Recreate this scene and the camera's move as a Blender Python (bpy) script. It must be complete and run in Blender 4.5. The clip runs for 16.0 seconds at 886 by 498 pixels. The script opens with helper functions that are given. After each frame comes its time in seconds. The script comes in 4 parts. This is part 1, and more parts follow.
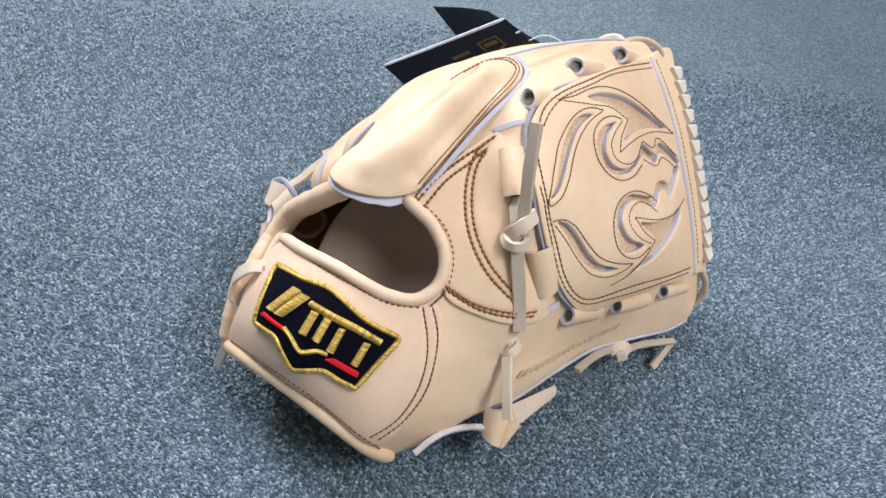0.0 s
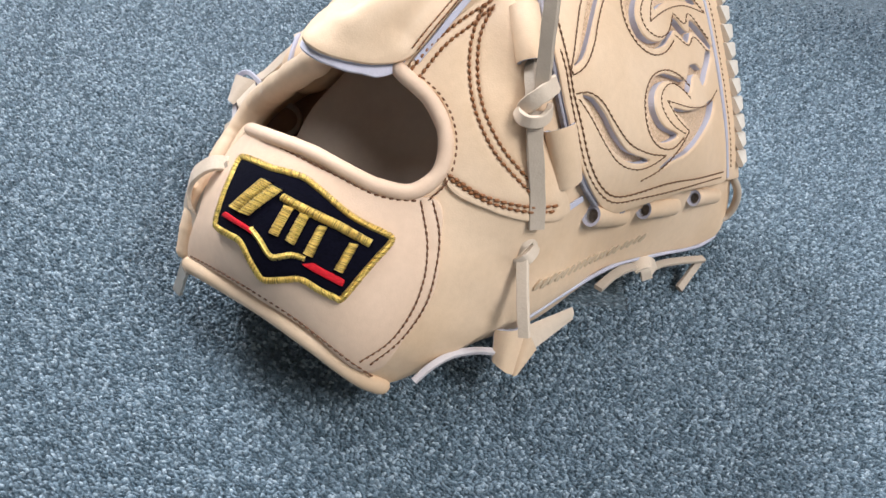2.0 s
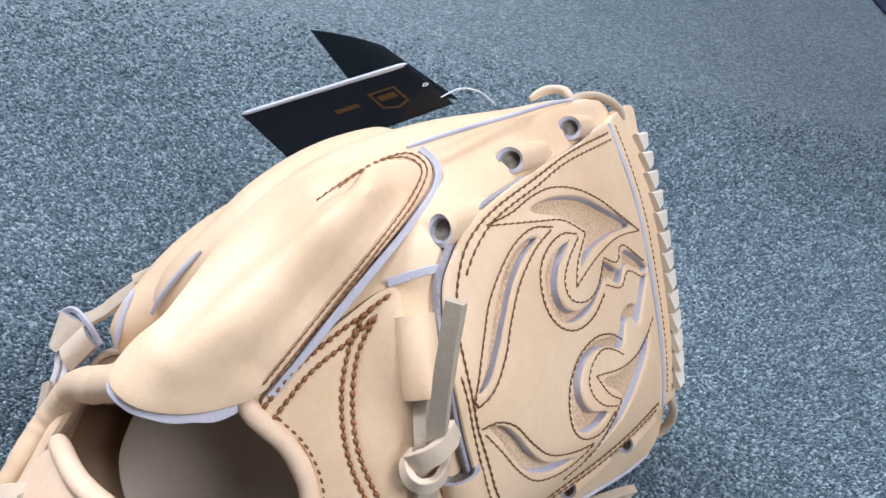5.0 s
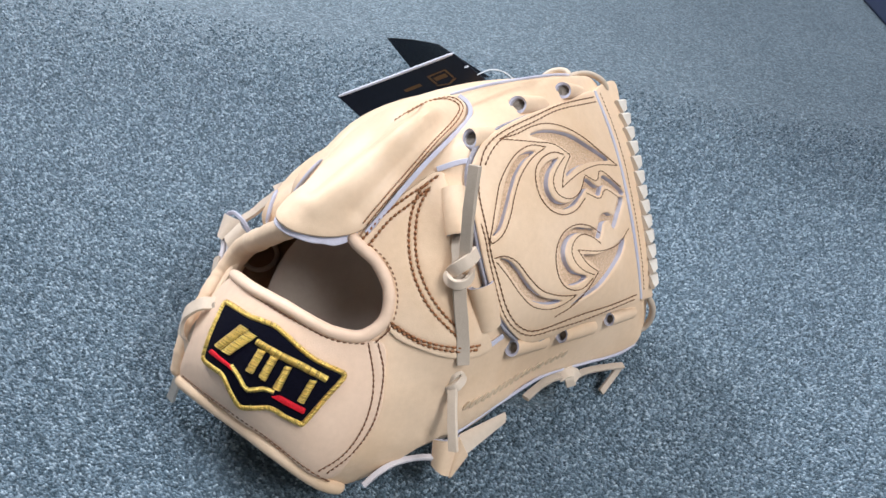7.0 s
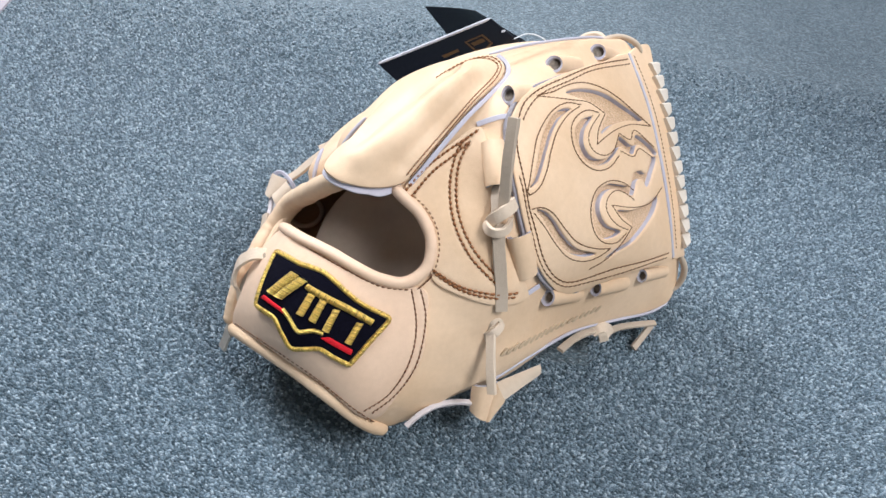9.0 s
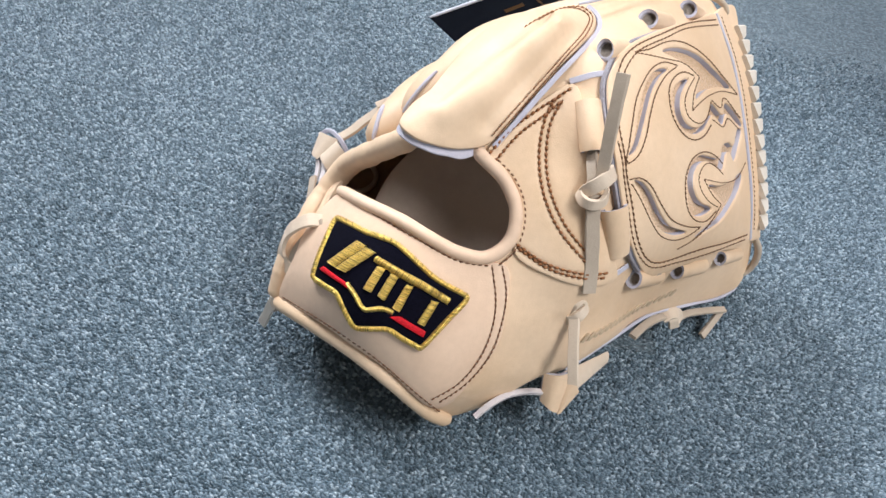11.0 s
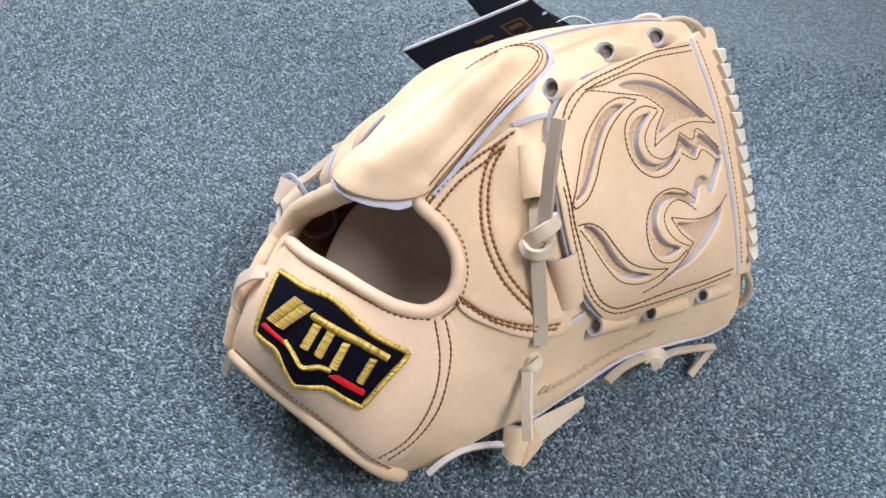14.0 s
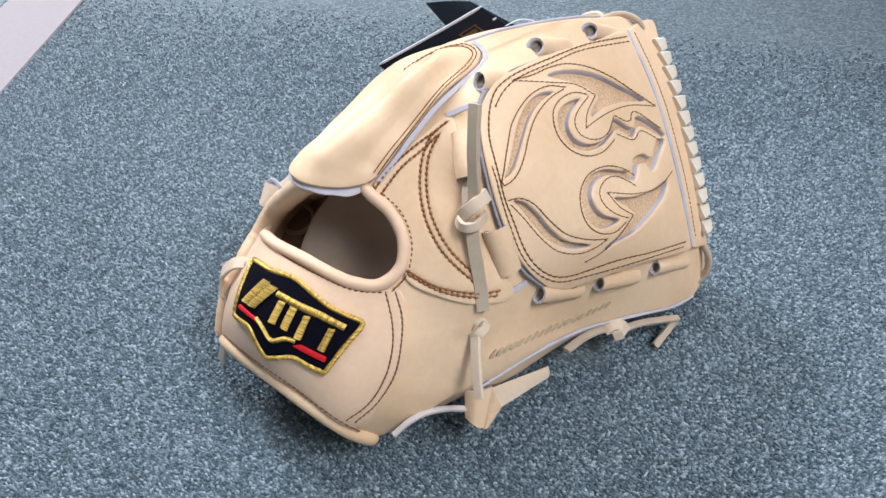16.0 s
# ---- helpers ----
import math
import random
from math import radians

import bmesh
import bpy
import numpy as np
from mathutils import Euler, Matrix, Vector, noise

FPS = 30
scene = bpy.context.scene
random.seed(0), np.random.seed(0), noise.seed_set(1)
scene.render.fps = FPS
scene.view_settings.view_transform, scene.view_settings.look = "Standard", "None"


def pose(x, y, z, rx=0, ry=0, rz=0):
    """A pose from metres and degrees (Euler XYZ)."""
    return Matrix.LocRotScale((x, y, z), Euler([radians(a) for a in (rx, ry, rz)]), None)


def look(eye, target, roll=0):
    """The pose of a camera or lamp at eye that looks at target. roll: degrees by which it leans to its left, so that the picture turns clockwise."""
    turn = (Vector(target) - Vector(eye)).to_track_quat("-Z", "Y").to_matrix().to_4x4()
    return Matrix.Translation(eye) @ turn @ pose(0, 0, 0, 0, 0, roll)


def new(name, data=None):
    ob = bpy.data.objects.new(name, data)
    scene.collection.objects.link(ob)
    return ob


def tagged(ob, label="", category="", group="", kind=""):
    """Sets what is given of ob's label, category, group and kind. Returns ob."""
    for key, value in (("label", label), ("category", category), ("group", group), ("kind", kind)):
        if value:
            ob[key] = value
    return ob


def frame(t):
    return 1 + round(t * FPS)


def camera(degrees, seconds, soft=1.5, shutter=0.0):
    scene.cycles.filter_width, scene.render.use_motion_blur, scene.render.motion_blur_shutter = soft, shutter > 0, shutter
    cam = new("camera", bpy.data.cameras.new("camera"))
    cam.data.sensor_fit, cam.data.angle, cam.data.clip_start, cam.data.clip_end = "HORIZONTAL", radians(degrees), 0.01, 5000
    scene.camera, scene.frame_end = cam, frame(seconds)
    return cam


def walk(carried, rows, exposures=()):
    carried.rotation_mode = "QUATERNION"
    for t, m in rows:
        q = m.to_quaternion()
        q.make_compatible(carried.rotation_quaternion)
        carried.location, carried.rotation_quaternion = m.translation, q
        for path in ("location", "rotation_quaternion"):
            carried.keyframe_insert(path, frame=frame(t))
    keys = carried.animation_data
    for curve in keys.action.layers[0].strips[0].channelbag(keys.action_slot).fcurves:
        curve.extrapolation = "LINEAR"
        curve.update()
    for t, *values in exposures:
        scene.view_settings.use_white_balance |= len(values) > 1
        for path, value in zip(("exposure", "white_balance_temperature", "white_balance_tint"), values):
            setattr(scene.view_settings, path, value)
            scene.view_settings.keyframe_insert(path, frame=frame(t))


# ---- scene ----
cam = camera(61.0, 16.0)
PATH = [
    (0, (-0.026, 0.027, 0.396), (0.015, 1.524, -0.93), 10.5),
    (0.5, (-0.026, 0.03, 0.384), (0.026, 1.525, -0.944), 10.7),
    (1, (-0.031, 0.039, 0.369), (0.034, 1.527, -0.965), 10.8),
    (1.5, (-0.03, 0.038, 0.345), (0.044, 1.511, -1.006), 10.6),
    (2, (-0.026, 0.052, 0.321), (0.068, 1.504, -1.051), 10.7),
    (2.5, (0.002, 0.085, 0.311), (0.13, 1.527, -1.07), 11.2),
    (3, (0.017, 0.118, 0.317), (0.187, 1.553, -1.066), 12.1),
    (3.5, (0.022, 0.16, 0.322), (0.244, 1.592, -1.057), 13.6),
    (4, (0.019, 0.204, 0.336), (0.288, 1.637, -1.033), 15.2),
    (4.2, (0.01, 0.217, 0.339), (0.299, 1.647, -1.029), 16.1),
    (6.3, (-0.03, 0.09, 0.414), (0.166, 1.586, -0.9), 13.8),
    (6.5, (-0.024, 0.07, 0.417), (0.14, 1.574, -0.892), 13.0),
    (7, (-0.012, 0.031, 0.417), (0.087, 1.544, -0.886), 11.4),
    (7.5, (-0.013, 0.016, 0.408), (0.047, 1.526, -0.902), 10.6),
    (8, (-0.015, 0.006, 0.415), (0.022, 1.511, -0.902), 10.1),
    (8.5, (-0.015, 0.003, 0.414), (0.013, 1.502, -0.91), 9.8),
    (8.7, (-0.014, 0.003, 0.415), (0.011, 1.496, -0.916), 9.6),
    (10.8, (-0.059, 0.018, 0.382), (0.022, 1.471, -0.99), 12.7),
    (11, (-0.064, 0.031, 0.373), (0.021, 1.479, -1.004), 13.1),
    (11.5, (-0.072, 0.058, 0.323), (0.017, 1.485, -1.075), 13.9),
    (12, (-0.069, 0.061, 0.331), (0.01, 1.478, -1.078), 14.0),
    (12.5, (-0.069, 0.063, 0.342), (-0.017, 1.481, -1.067), 13.5),
    (13, (-0.049, 0.087, 0.36), (-0.031, 1.516, -1.04), 12.3),
    (13.5, (-0.03, 0.077, 0.372), (-0.046, 1.514, -1.019), 10.4),
    (14, (-0.015, 0.062, 0.386), (-0.071, 1.507, -0.996), 7.9),
    (14.5, (0.002, 0.05, 0.4), (-0.1, 1.506, -0.968), 5.1),
    (15, (0.04, 0.033, 0.407), (-0.106, 1.496, -0.949), 2.8),
    (15.5, (0.049, 0.025, 0.403), (-0.141, 1.494, -0.94), 1.1),
    (16, (0.046, 0.022, 0.4), (-0.165, 1.493, -0.937), 0.6),
]
EXPOSURE = [(0, 0.07, 6220, 10), (2.5, 0.17, 6280, 10), (3.5, 0.06, 6150, 10), (4.2, -0.06, 5950, 10), (6.3, 0.0, 6050, 10), (7.5, 0.1, 6130, 10), (11, 0.15, 6340, 10), (16, 0.07, 6300, 10)]
walk(cam, [(t, look(eye, target, roll)) for t, eye, target, roll in PATH], EXPOSURE)

# ---- light ----
world = bpy.data.worlds.new("room_air")
scene.world = world
world.use_nodes = True
world.node_tree.nodes["Background"].inputs[0].default_value = (0.75, 0.85, 1.0, 1)
world.node_tree.nodes["Background"].inputs[1].default_value = 0.15


def ceiling_panel_lamp(x, y, watts, sx=0.6, sy=1.2, colour=(1.0, 0.97, 1.0)):
    data = bpy.data.lights.new("ceiling_light", "AREA")
    data.shape, data.size, data.size_y, data.energy, data.color = "RECTANGLE", sx, sy, watts, colour
    ob = new("ceiling_light", data)
    ob.matrix_world = pose(x, y, 3.12)
    return ob


ceiling_panel_lamp(-0.4, 1.0, 54, 1.2, 2.4, colour=(0.98, 0.985, 1.02))
ceiling_panel_lamp(1.9, -0.9, 133, 0.9, 1.8, colour=(0.99, 0.985, 0.975))
ceiling_panel_lamp(-2.5, 2.75, 298, 0.9, 1.8, colour=(0.96, 0.985, 1.02))

# ---- materials ----


def shader(name):
    m = bpy.data.materials.new(name)
    m.use_nodes = True
    nt = m.node_tree
    return m, nt, nt.nodes["Principled BSDF"]


def tex_noise(nt, scale, detail=4.0, rough=0.55, vec=None):
    n = nt.nodes.new("ShaderNodeTexNoise")
    n.inputs["Scale"].default_value, n.inputs["Detail"].default_value, n.inputs["Roughness"].default_value = scale, detail, rough
    if vec is not None:
        nt.links.new(vec, n.inputs["Vector"])
    return n


def ramp(nt, source, stops):
    r = nt.nodes.new("ShaderNodeValToRGB")
    while len(r.color_ramp.elements) < len(stops):
        r.color_ramp.elements.new(0.5)
    for e, (p, c) in zip(r.color_ramp.elements, stops):
        e.position, e.color = p, (*c, 1)
    nt.links.new(source, r.inputs[0])
    return r


def bump(nt, source, strength, distance, before=None):
    b = nt.nodes.new("ShaderNodeBump")
    b.inputs["Strength"].default_value, b.inputs["Distance"].default_value = strength, distance
    nt.links.new(source, b.inputs["Height"])
    if before is not None:
        nt.links.new(before.outputs[0], b.inputs["Normal"])
    return b


def object_coords(nt):
    return nt.nodes.new("ShaderNodeTexCoord").outputs["Object"]


def leather(name, base, dark, rough=0.42, grain=1400, relief=0.12, sheen=0.0, mottle=0.35, mottle_scale=260):
    m, nt, p = shader(name)
    c = object_coords(nt)
    big = tex_noise(nt, 18, 3, 0.5, c)
    col = ramp(nt, big.outputs[0], [(0.32, dark), (0.62, base)])
    fine = tex_noise(nt, mottle_scale, 5, 0.6, c)
    mix = nt.nodes.new("ShaderNodeMixRGB")
    mix.blend_type, mix.inputs[0].default_value = "MULTIPLY", mottle
    nt.links.new(col.outputs[0], mix.inputs[1])
    tint = ramp(nt, fine.outputs[0], [(0.3, (0.82, 0.8, 0.77)), (0.7, (1.0, 1.0, 1.0))] if mottle < 0.5 else [(0.36, (0.62, 0.55, 0.48)), (0.6, (1.0, 1.0, 1.0))])
    nt.links.new(tint.outputs[0], mix.inputs[2])
    nt.links.new(mix.outputs[0], p.inputs["Base Color"])
    v = nt.nodes.new("ShaderNodeTexVoronoi")
    v.inputs["Scale"].default_value = grain
    nt.links.new(c, v.inputs["Vector"])
    b = bump(nt, v.outputs["Distance"], relief, 0.0004)
    b2 = bump(nt, tex_noise(nt, 60, 4, 0.55, c).outputs[0], 0.25, 0.0012, b)
    nt.links.new(b2.outputs[0], p.inputs["Normal"])
    rr = nt.nodes.new("ShaderNodeMapRange")
    rr.inputs[3].default_value, rr.inputs[4].default_value = rough - 0.06, rough + 0.1
    nt.links.new(fine.outputs[0], rr.inputs[0])
    nt.links.new(rr.outputs[0], p.inputs["Roughness"])
    p.inputs["Specular IOR Level"].default_value = 0.2
    p.inputs["Sheen Weight"].default_value = sheen
    return m


LEATHER = leather("cream_leather", (0.785, 0.58, 0.402), (0.715, 0.50, 0.32))
STRAP_LEATHER = leather("pinkish_cream_leather", (0.79, 0.577, 0.425), (0.75, 0.532, 0.38), 0.5)
LACE = leather("rawhide_lace", (0.53, 0.435, 0.345), (0.44, 0.36, 0.285), 0.55, 900, 0.2)
WHITE_LACE = leather("white_lace", (0.74, 0.67, 0.59), (0.66, 0.59, 0.51), 0.5, 900, 0.2)
SUEDE = leather("split_suede", (0.80, 0.57, 0.38), (0.68, 0.46, 0.28), 0.9, 2600, 0.6, 0.3, 0.9, 900)
PALE_LACE = leather("pale_lace", (0.70, 0.575, 0.455), (0.62, 0.50, 0.39), 0.5, 900, 0.2)
GREY_EDGE = leather("grey_cut_edge", (0.36, 0.345, 0.385), (0.25, 0.24, 0.27), 0.8, 900, 0.4, 0.0, 0.6, 700)
LINING = leather("lining_leather", (0.50, 0.42, 0.35), (0.43, 0.35, 0.29), 0.65)
# brown lining, its colour darkened to hold the shade inside the hand opening
SHADED_LINING = leather("brown_lining_shaded", (0.34, 0.23, 0.15), (0.25, 0.16, 0.10), 0.6)
FLAP = leather("lilac_lining", (0.66, 0.63, 0.72), (0.58, 0.55, 0.65), 0.7, 900, 0.2)
EDGE = leather("lilac_cut_edge", (0.56, 0.545, 0.63), (0.42, 0.41, 0.50), 0.7, 900, 0.3)


def plain(name, colour, rough, metal=0.0, scale=900, amount=0.25, relief=0.15):
    m, nt, p = shader(name)
    c = object_coords(nt)
    n = tex_noise(nt, scale, 4, 0.6, c)
    lo = tuple(x * (1 - amount) for x in colour)
    nt.links.new(ramp(nt, n.outputs[0], [(0.3, lo), (0.7, colour)]).outputs[0], p.inputs["Base Color"])
    nt.links.new(bump(nt, n.outputs[0], relief, 0.0005).outputs[0], p.inputs["Normal"])
    p.inputs["Roughness"].default_value, p.inputs["Metallic"].default_value = rough, metal
    return m


THREAD = plain("brown_thread", (0.19, 0.075, 0.03), 0.55)
GOLD_THREAD_SEAM = plain("dark_amber_thread", (0.155, 0.068, 0.024), 0.55)
AMBER = plain("orange_thread", (0.28, 0.105, 0.03), 0.5)
NEEDLE_HOLE = plain("needle_hole", (0.10, 0.045, 0.02), 0.9)
# grey-brown inside of a lace tunnel, with the hole's shade in the colour
HOLE_SHADE = plain("leather_hole_shade", (0.26, 0.215, 0.175), 0.9, 0, 500, 0.65, 0.6)
CARD = plain("black_gloss_card", (0.008, 0.010, 0.018), 0.2, 0, 300, 0.2, 0.02)
CARD.node_tree.nodes["Principled BSDF"].inputs["Specular IOR Level"].default_value = 0.3
CARD_EDGE = plain("white_card_edge", (0.75, 0.76, 0.85), 0.6)
CARD_GOLD = plain("gold_print", (0.14, 0.07, 0.02), 0.45, 0.3)
NYLON = plain("clear_nylon", (0.72, 0.78, 0.85), 0.25)
NAVY = plain("navy_furniture", (0.02, 0.03, 0.07), 0.6, 0, 80)
WALL = plain("wall_paint", (0.24, 0.236, 0.228), 0.8, 0, 30, 0.05)


def embroidery(name, colour, metal, rough, contrast=0.6, scale=1.0):
    """Satin stitch: short threads, each a little lighter or darker, with glints painted into the colour."""
    m, nt, p = shader(name)
    c = object_coords(nt)
    mp = nt.nodes.new("ShaderNodeMapping")
    mp.inputs["Rotation"].default_value, mp.inputs["Scale"].default_value = (0.5, 0.3, 0.6), (1.0, 2.6, 1.6)
    nt.links.new(c, mp.inputs["Vector"])
    n = tex_noise(nt, 620 * scale, 4, 0.7, mp.outputs[0])
    g = nt.nodes.new("ShaderNodeNewGeometry")
    both = nt.nodes.new("ShaderNodeMath")
    both.operation, both.inputs[1].default_value = "MULTIPLY_ADD", 0.22
    nt.links.new(g.outputs["Random Per Island"], both.inputs[0])
    less = nt.nodes.new("ShaderNodeMath")
    less.operation, less.inputs[1].default_value = "MULTIPLY", 0.78
    nt.links.new(n.outputs[0], less.inputs[0])
    nt.links.new(less.outputs[0], both.inputs[2])
    # contrast spreads the base colour into painted glints and their dark sides
    lo, hi = tuple(x * (1 - contrast) for x in colour), tuple(min(1.0, x * (1 + contrast * 0.5)) for x in colour)
    nt.links.new(ramp(nt, both.outputs[0], [(0.34, lo), (0.5, colour), (0.66, hi)]).outputs[0], p.inputs["Base Color"])
    nt.links.new(bump(nt, n.outputs[0], 0.5, 0.0006).outputs[0], p.inputs["Normal"])
    p.inputs["Roughness"].default_value, p.inputs["Metallic"].default_value = rough, metal
    p.inputs["Specular IOR Level"].default_value = 0.2
    return m


GOLD = embroidery("gold_embroidery", (0.82, 0.56, 0.155), 0.8, 0.3, 0.8, 2.4)
NAVY_CLOTH = embroidery("navy_embroidery", (0.0035, 0.0035, 0.009), 0.0, 0.85, 0.5, 0.8)
NAVY_CLOTH.node_tree.nodes["Principled BSDF"].inputs["Specular IOR Level"].default_value = 0.06
RED = embroidery("red_embroidery", (0.60, 0.012, 0.022), 0.0, 0.5, 0.4)


def carpet_material():
    m, nt, p = shader("loop_pile_carpet")
    c = object_coords(nt)
    warp = tex_noise(nt, 260, 2, 0.6, c)
    add = nt.nodes.new("ShaderNodeMixRGB")
    add.blend_type, add.inputs[0].default_value = "ADD", 0.0035
    nt.links.new(c, add.inputs[1])
    nt.links.new(warp.outputs["Color"], add.inputs[2])
    loops = nt.nodes.new("ShaderNodeTexVoronoi")
    loops.inputs["Scale"].default_value = 500
    stretch = nt.nodes.new("ShaderNodeMapping")
    stretch.inputs["Scale"].default_value, stretch.inputs["Rotation"].default_value = (0.8, 1.2, 1.0), (0, 0, 0.15)
    nt.links.new(add.outputs[0], stretch.inputs["Vector"])
    nt.links.new(stretch.outputs[0], loops.inputs["Vector"])
    sep = nt.nodes.new("ShaderNodeSeparateColor")
    nt.links.new(loops.outputs["Color"], sep.inputs[0])
    fibre = tex_noise(nt, 1500, 4, 0.7, stretch.outputs[0])
    half = nt.nodes.new("ShaderNodeMath")
    half.operation, half.inputs[1].default_value = "MULTIPLY_ADD", 0.55
    nt.links.new(sep.outputs[0], half.inputs[0])
    mul = nt.nodes.new("ShaderNodeMath")
    mul.operation, mul.inputs[1].default_value = "MULTIPLY", 0.45
    nt.links.new(fibre.outputs[0], mul.inputs[0])
    nt.links.new(mul.outputs[0], half.inputs[2])
    yarn = ramp(nt, half.outputs[0], [(0.18, (0.062, 0.096, 0.121)), (0.42, (0.119, 0.174, 0.208)), (0.66, (0.208, 0.272, 0.315)), (0.78, (0.37, 0.44, 0.49))])
    blotch = tex_noise(nt, 7, 5, 0.6, c)
    tone = ramp(nt, blotch.outputs[0], [(0.3, (0.80, 0.82, 0.84)), (0.7, (0.98, 0.98, 0.98))])
    mix = nt.nodes.new("ShaderNodeMixRGB")
    mix.blend_type, mix.inputs[0].default_value = "MULTIPLY", 1.0
    nt.links.new(yarn.outputs[0], mix.inputs[1])
    nt.links.new(tone.outputs[0], mix.inputs[2])
    # darkens the colour between loops, painting the shade down in the pile
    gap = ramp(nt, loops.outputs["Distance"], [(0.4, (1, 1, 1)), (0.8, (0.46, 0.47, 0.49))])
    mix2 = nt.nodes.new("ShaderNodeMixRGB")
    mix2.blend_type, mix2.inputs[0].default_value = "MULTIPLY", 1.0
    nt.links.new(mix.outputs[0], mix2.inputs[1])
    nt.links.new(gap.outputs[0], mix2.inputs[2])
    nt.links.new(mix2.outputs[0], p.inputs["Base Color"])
    inv = nt.nodes.new("ShaderNodeMath")
    inv.operation, inv.inputs[0].default_value = "SUBTRACT", 1.0
    nt.links.new(loops.outputs["Distance"], inv.inputs[1])
    b = bump(nt, inv.outputs[0], 1.0, 0.0014)
    b2 = bump(nt, fibre.outputs[0], 0.6, 0.0007, b)
    nt.links.new(b2.outputs[0], p.inputs["Normal"])
    p.inputs["Roughness"].default_value = 0.7
    p.inputs["Sheen Weight"].default_value = 0.15
    return m


CARPET = carpet_material()


def yarn_material():
    m, nt, p = shader("carpet_yarn")
    c = object_coords(nt)
    g = nt.nodes.new("ShaderNodeNewGeometry")
    fibre = tex_noise(nt, 2200, 4, 0.7, c)
    mul = nt.nodes.new("ShaderNodeMath")
    mul.operation, mul.inputs[1].default_value = "MULTIPLY", 0.4
    nt.links.new(fibre.outputs[0], mul.inputs[0])
    half = nt.nodes.new("ShaderNodeMath")
    half.operation, half.inputs[1].default_value = "MULTIPLY_ADD", 0.6
    nt.links.new(g.outputs["Random Per Island"], half.inputs[0])
    nt.links.new(mul.outputs[0], half.inputs[2])
    yarn = ramp(nt, half.outputs[0], [(0.2, (0.048, 0.080, 0.104)), (0.5, (0.126, 0.183, 0.227)), (0.70, (0.238, 0.314, 0.374)), (0.84, (0.51, 0.59, 0.65))])
    blotch = tex_noise(nt, 7, 5, 0.6, c)
    tone = ramp(nt, blotch.outputs[0], [(0.3, (0.84, 0.86, 0.88)), (0.7, (1.04, 1.04, 1.04))])
    mix = nt.nodes.new("ShaderNodeMixRGB")
    mix.blend_type, mix.inputs[0].default_value = "MULTIPLY", 1.0
    nt.links.new(yarn.outputs[0], mix.inputs[1])
    nt.links.new(tone.outputs[0], mix.inputs[2])
    nt.links.new(mix.outputs[0], p.inputs["Base Color"])
    nt.links.new(bump(nt, fibre.outputs[0], 0.7, 0.0006).outputs[0], p.inputs["Normal"])
    p.inputs["Roughness"].default_value = 0.36
    p.inputs["Specular IOR Level"].default_value = 0.8
    return m


YARN = yarn_material()

# ---- the glove's own axes (millimetres): u along, v up its back, w out of its back ----
CENTRE = np.array([0.015, 0.36, 0.11])
AW = np.array([-0.093, -0.767, 0.635])
AW /= np.linalg.norm(AW)
AU = np.cross([0, 0, 1], AW)
AU /= np.linalg.norm(AU)
AV = np.cross(AW, AU)
BASE = Vector((0.01, 0.37, 0.0))


def place(q):
    """Glove millimetres to metres from the glove's base, with the web sunk into its pocket."""
    q = np.asarray(q, float)
    way = q - SINK_FROM
    way /= np.linalg.norm(way, axis=-1, keepdims=True)
    q = q + way * SINK.w(q[..., 0], q[..., 1])[..., None]
    return CENTRE - np.array(BASE) + (q[..., :1] * AU + q[..., 1:2] * AV + q[..., 2:3] * AW) / 1000


class Form:
    """A smooth swelling surface w(u, v) through a few modelled heights (thin plate)."""

    def __init__(self, net, slack=20.0):
        a = np.array(net, float)
        n, self.x = len(a), a[:, :2] / 100
        d2 = ((self.x[:, None] - self.x[None]) ** 2).sum(-1)
        k = 0.5 * d2 * np.log(d2 + 1e-9) + np.eye(n) * slack * 1e-4
        q = np.c_[np.ones(n), self.x]
        s = np.linalg.solve(np.block([[k, q], [q.T, np.zeros((3, 3))]]), np.r_[a[:, 2], 0, 0, 0])
        self.c, self.a = s[:n], s[n:]

    def w(self, u, v):
        q = np.stack([np.asarray(u, float), np.asarray(v, float)], -1) / 100
        d2 = ((q[..., None, :] - self.x) ** 2).sum(-1)
        return (0.5 * d2 * np.log(d2 + 1e-9)) @ self.c + self.a[0] + q @ self.a[1:]

    def at(self, uv, lift=0.0):
        """Points that float lift mm off the surface, along its normal."""
        uv = np.asarray(uv, float)
        u, v = uv[..., 0], uv[..., 1]
        w = self.w(u, v)
        gu, gv = self.w(u + 0.5, v) - self.w(u - 0.5, v), self.w(u, v + 0.5) - self.w(u, v - 0.5)
        n = np.stack([-gu, -gv, np.ones_like(w)], -1)
        n /= np.linalg.norm(n, axis=-1, keepdims=True)
        lift = np.asarray(lift, float)
        return np.stack([u, v, w], -1) + n * (lift[..., None] if lift.ndim else lift)

    def normal(self, uv):
        return self.at(uv, 1.0) - self.at(uv, 0.0)


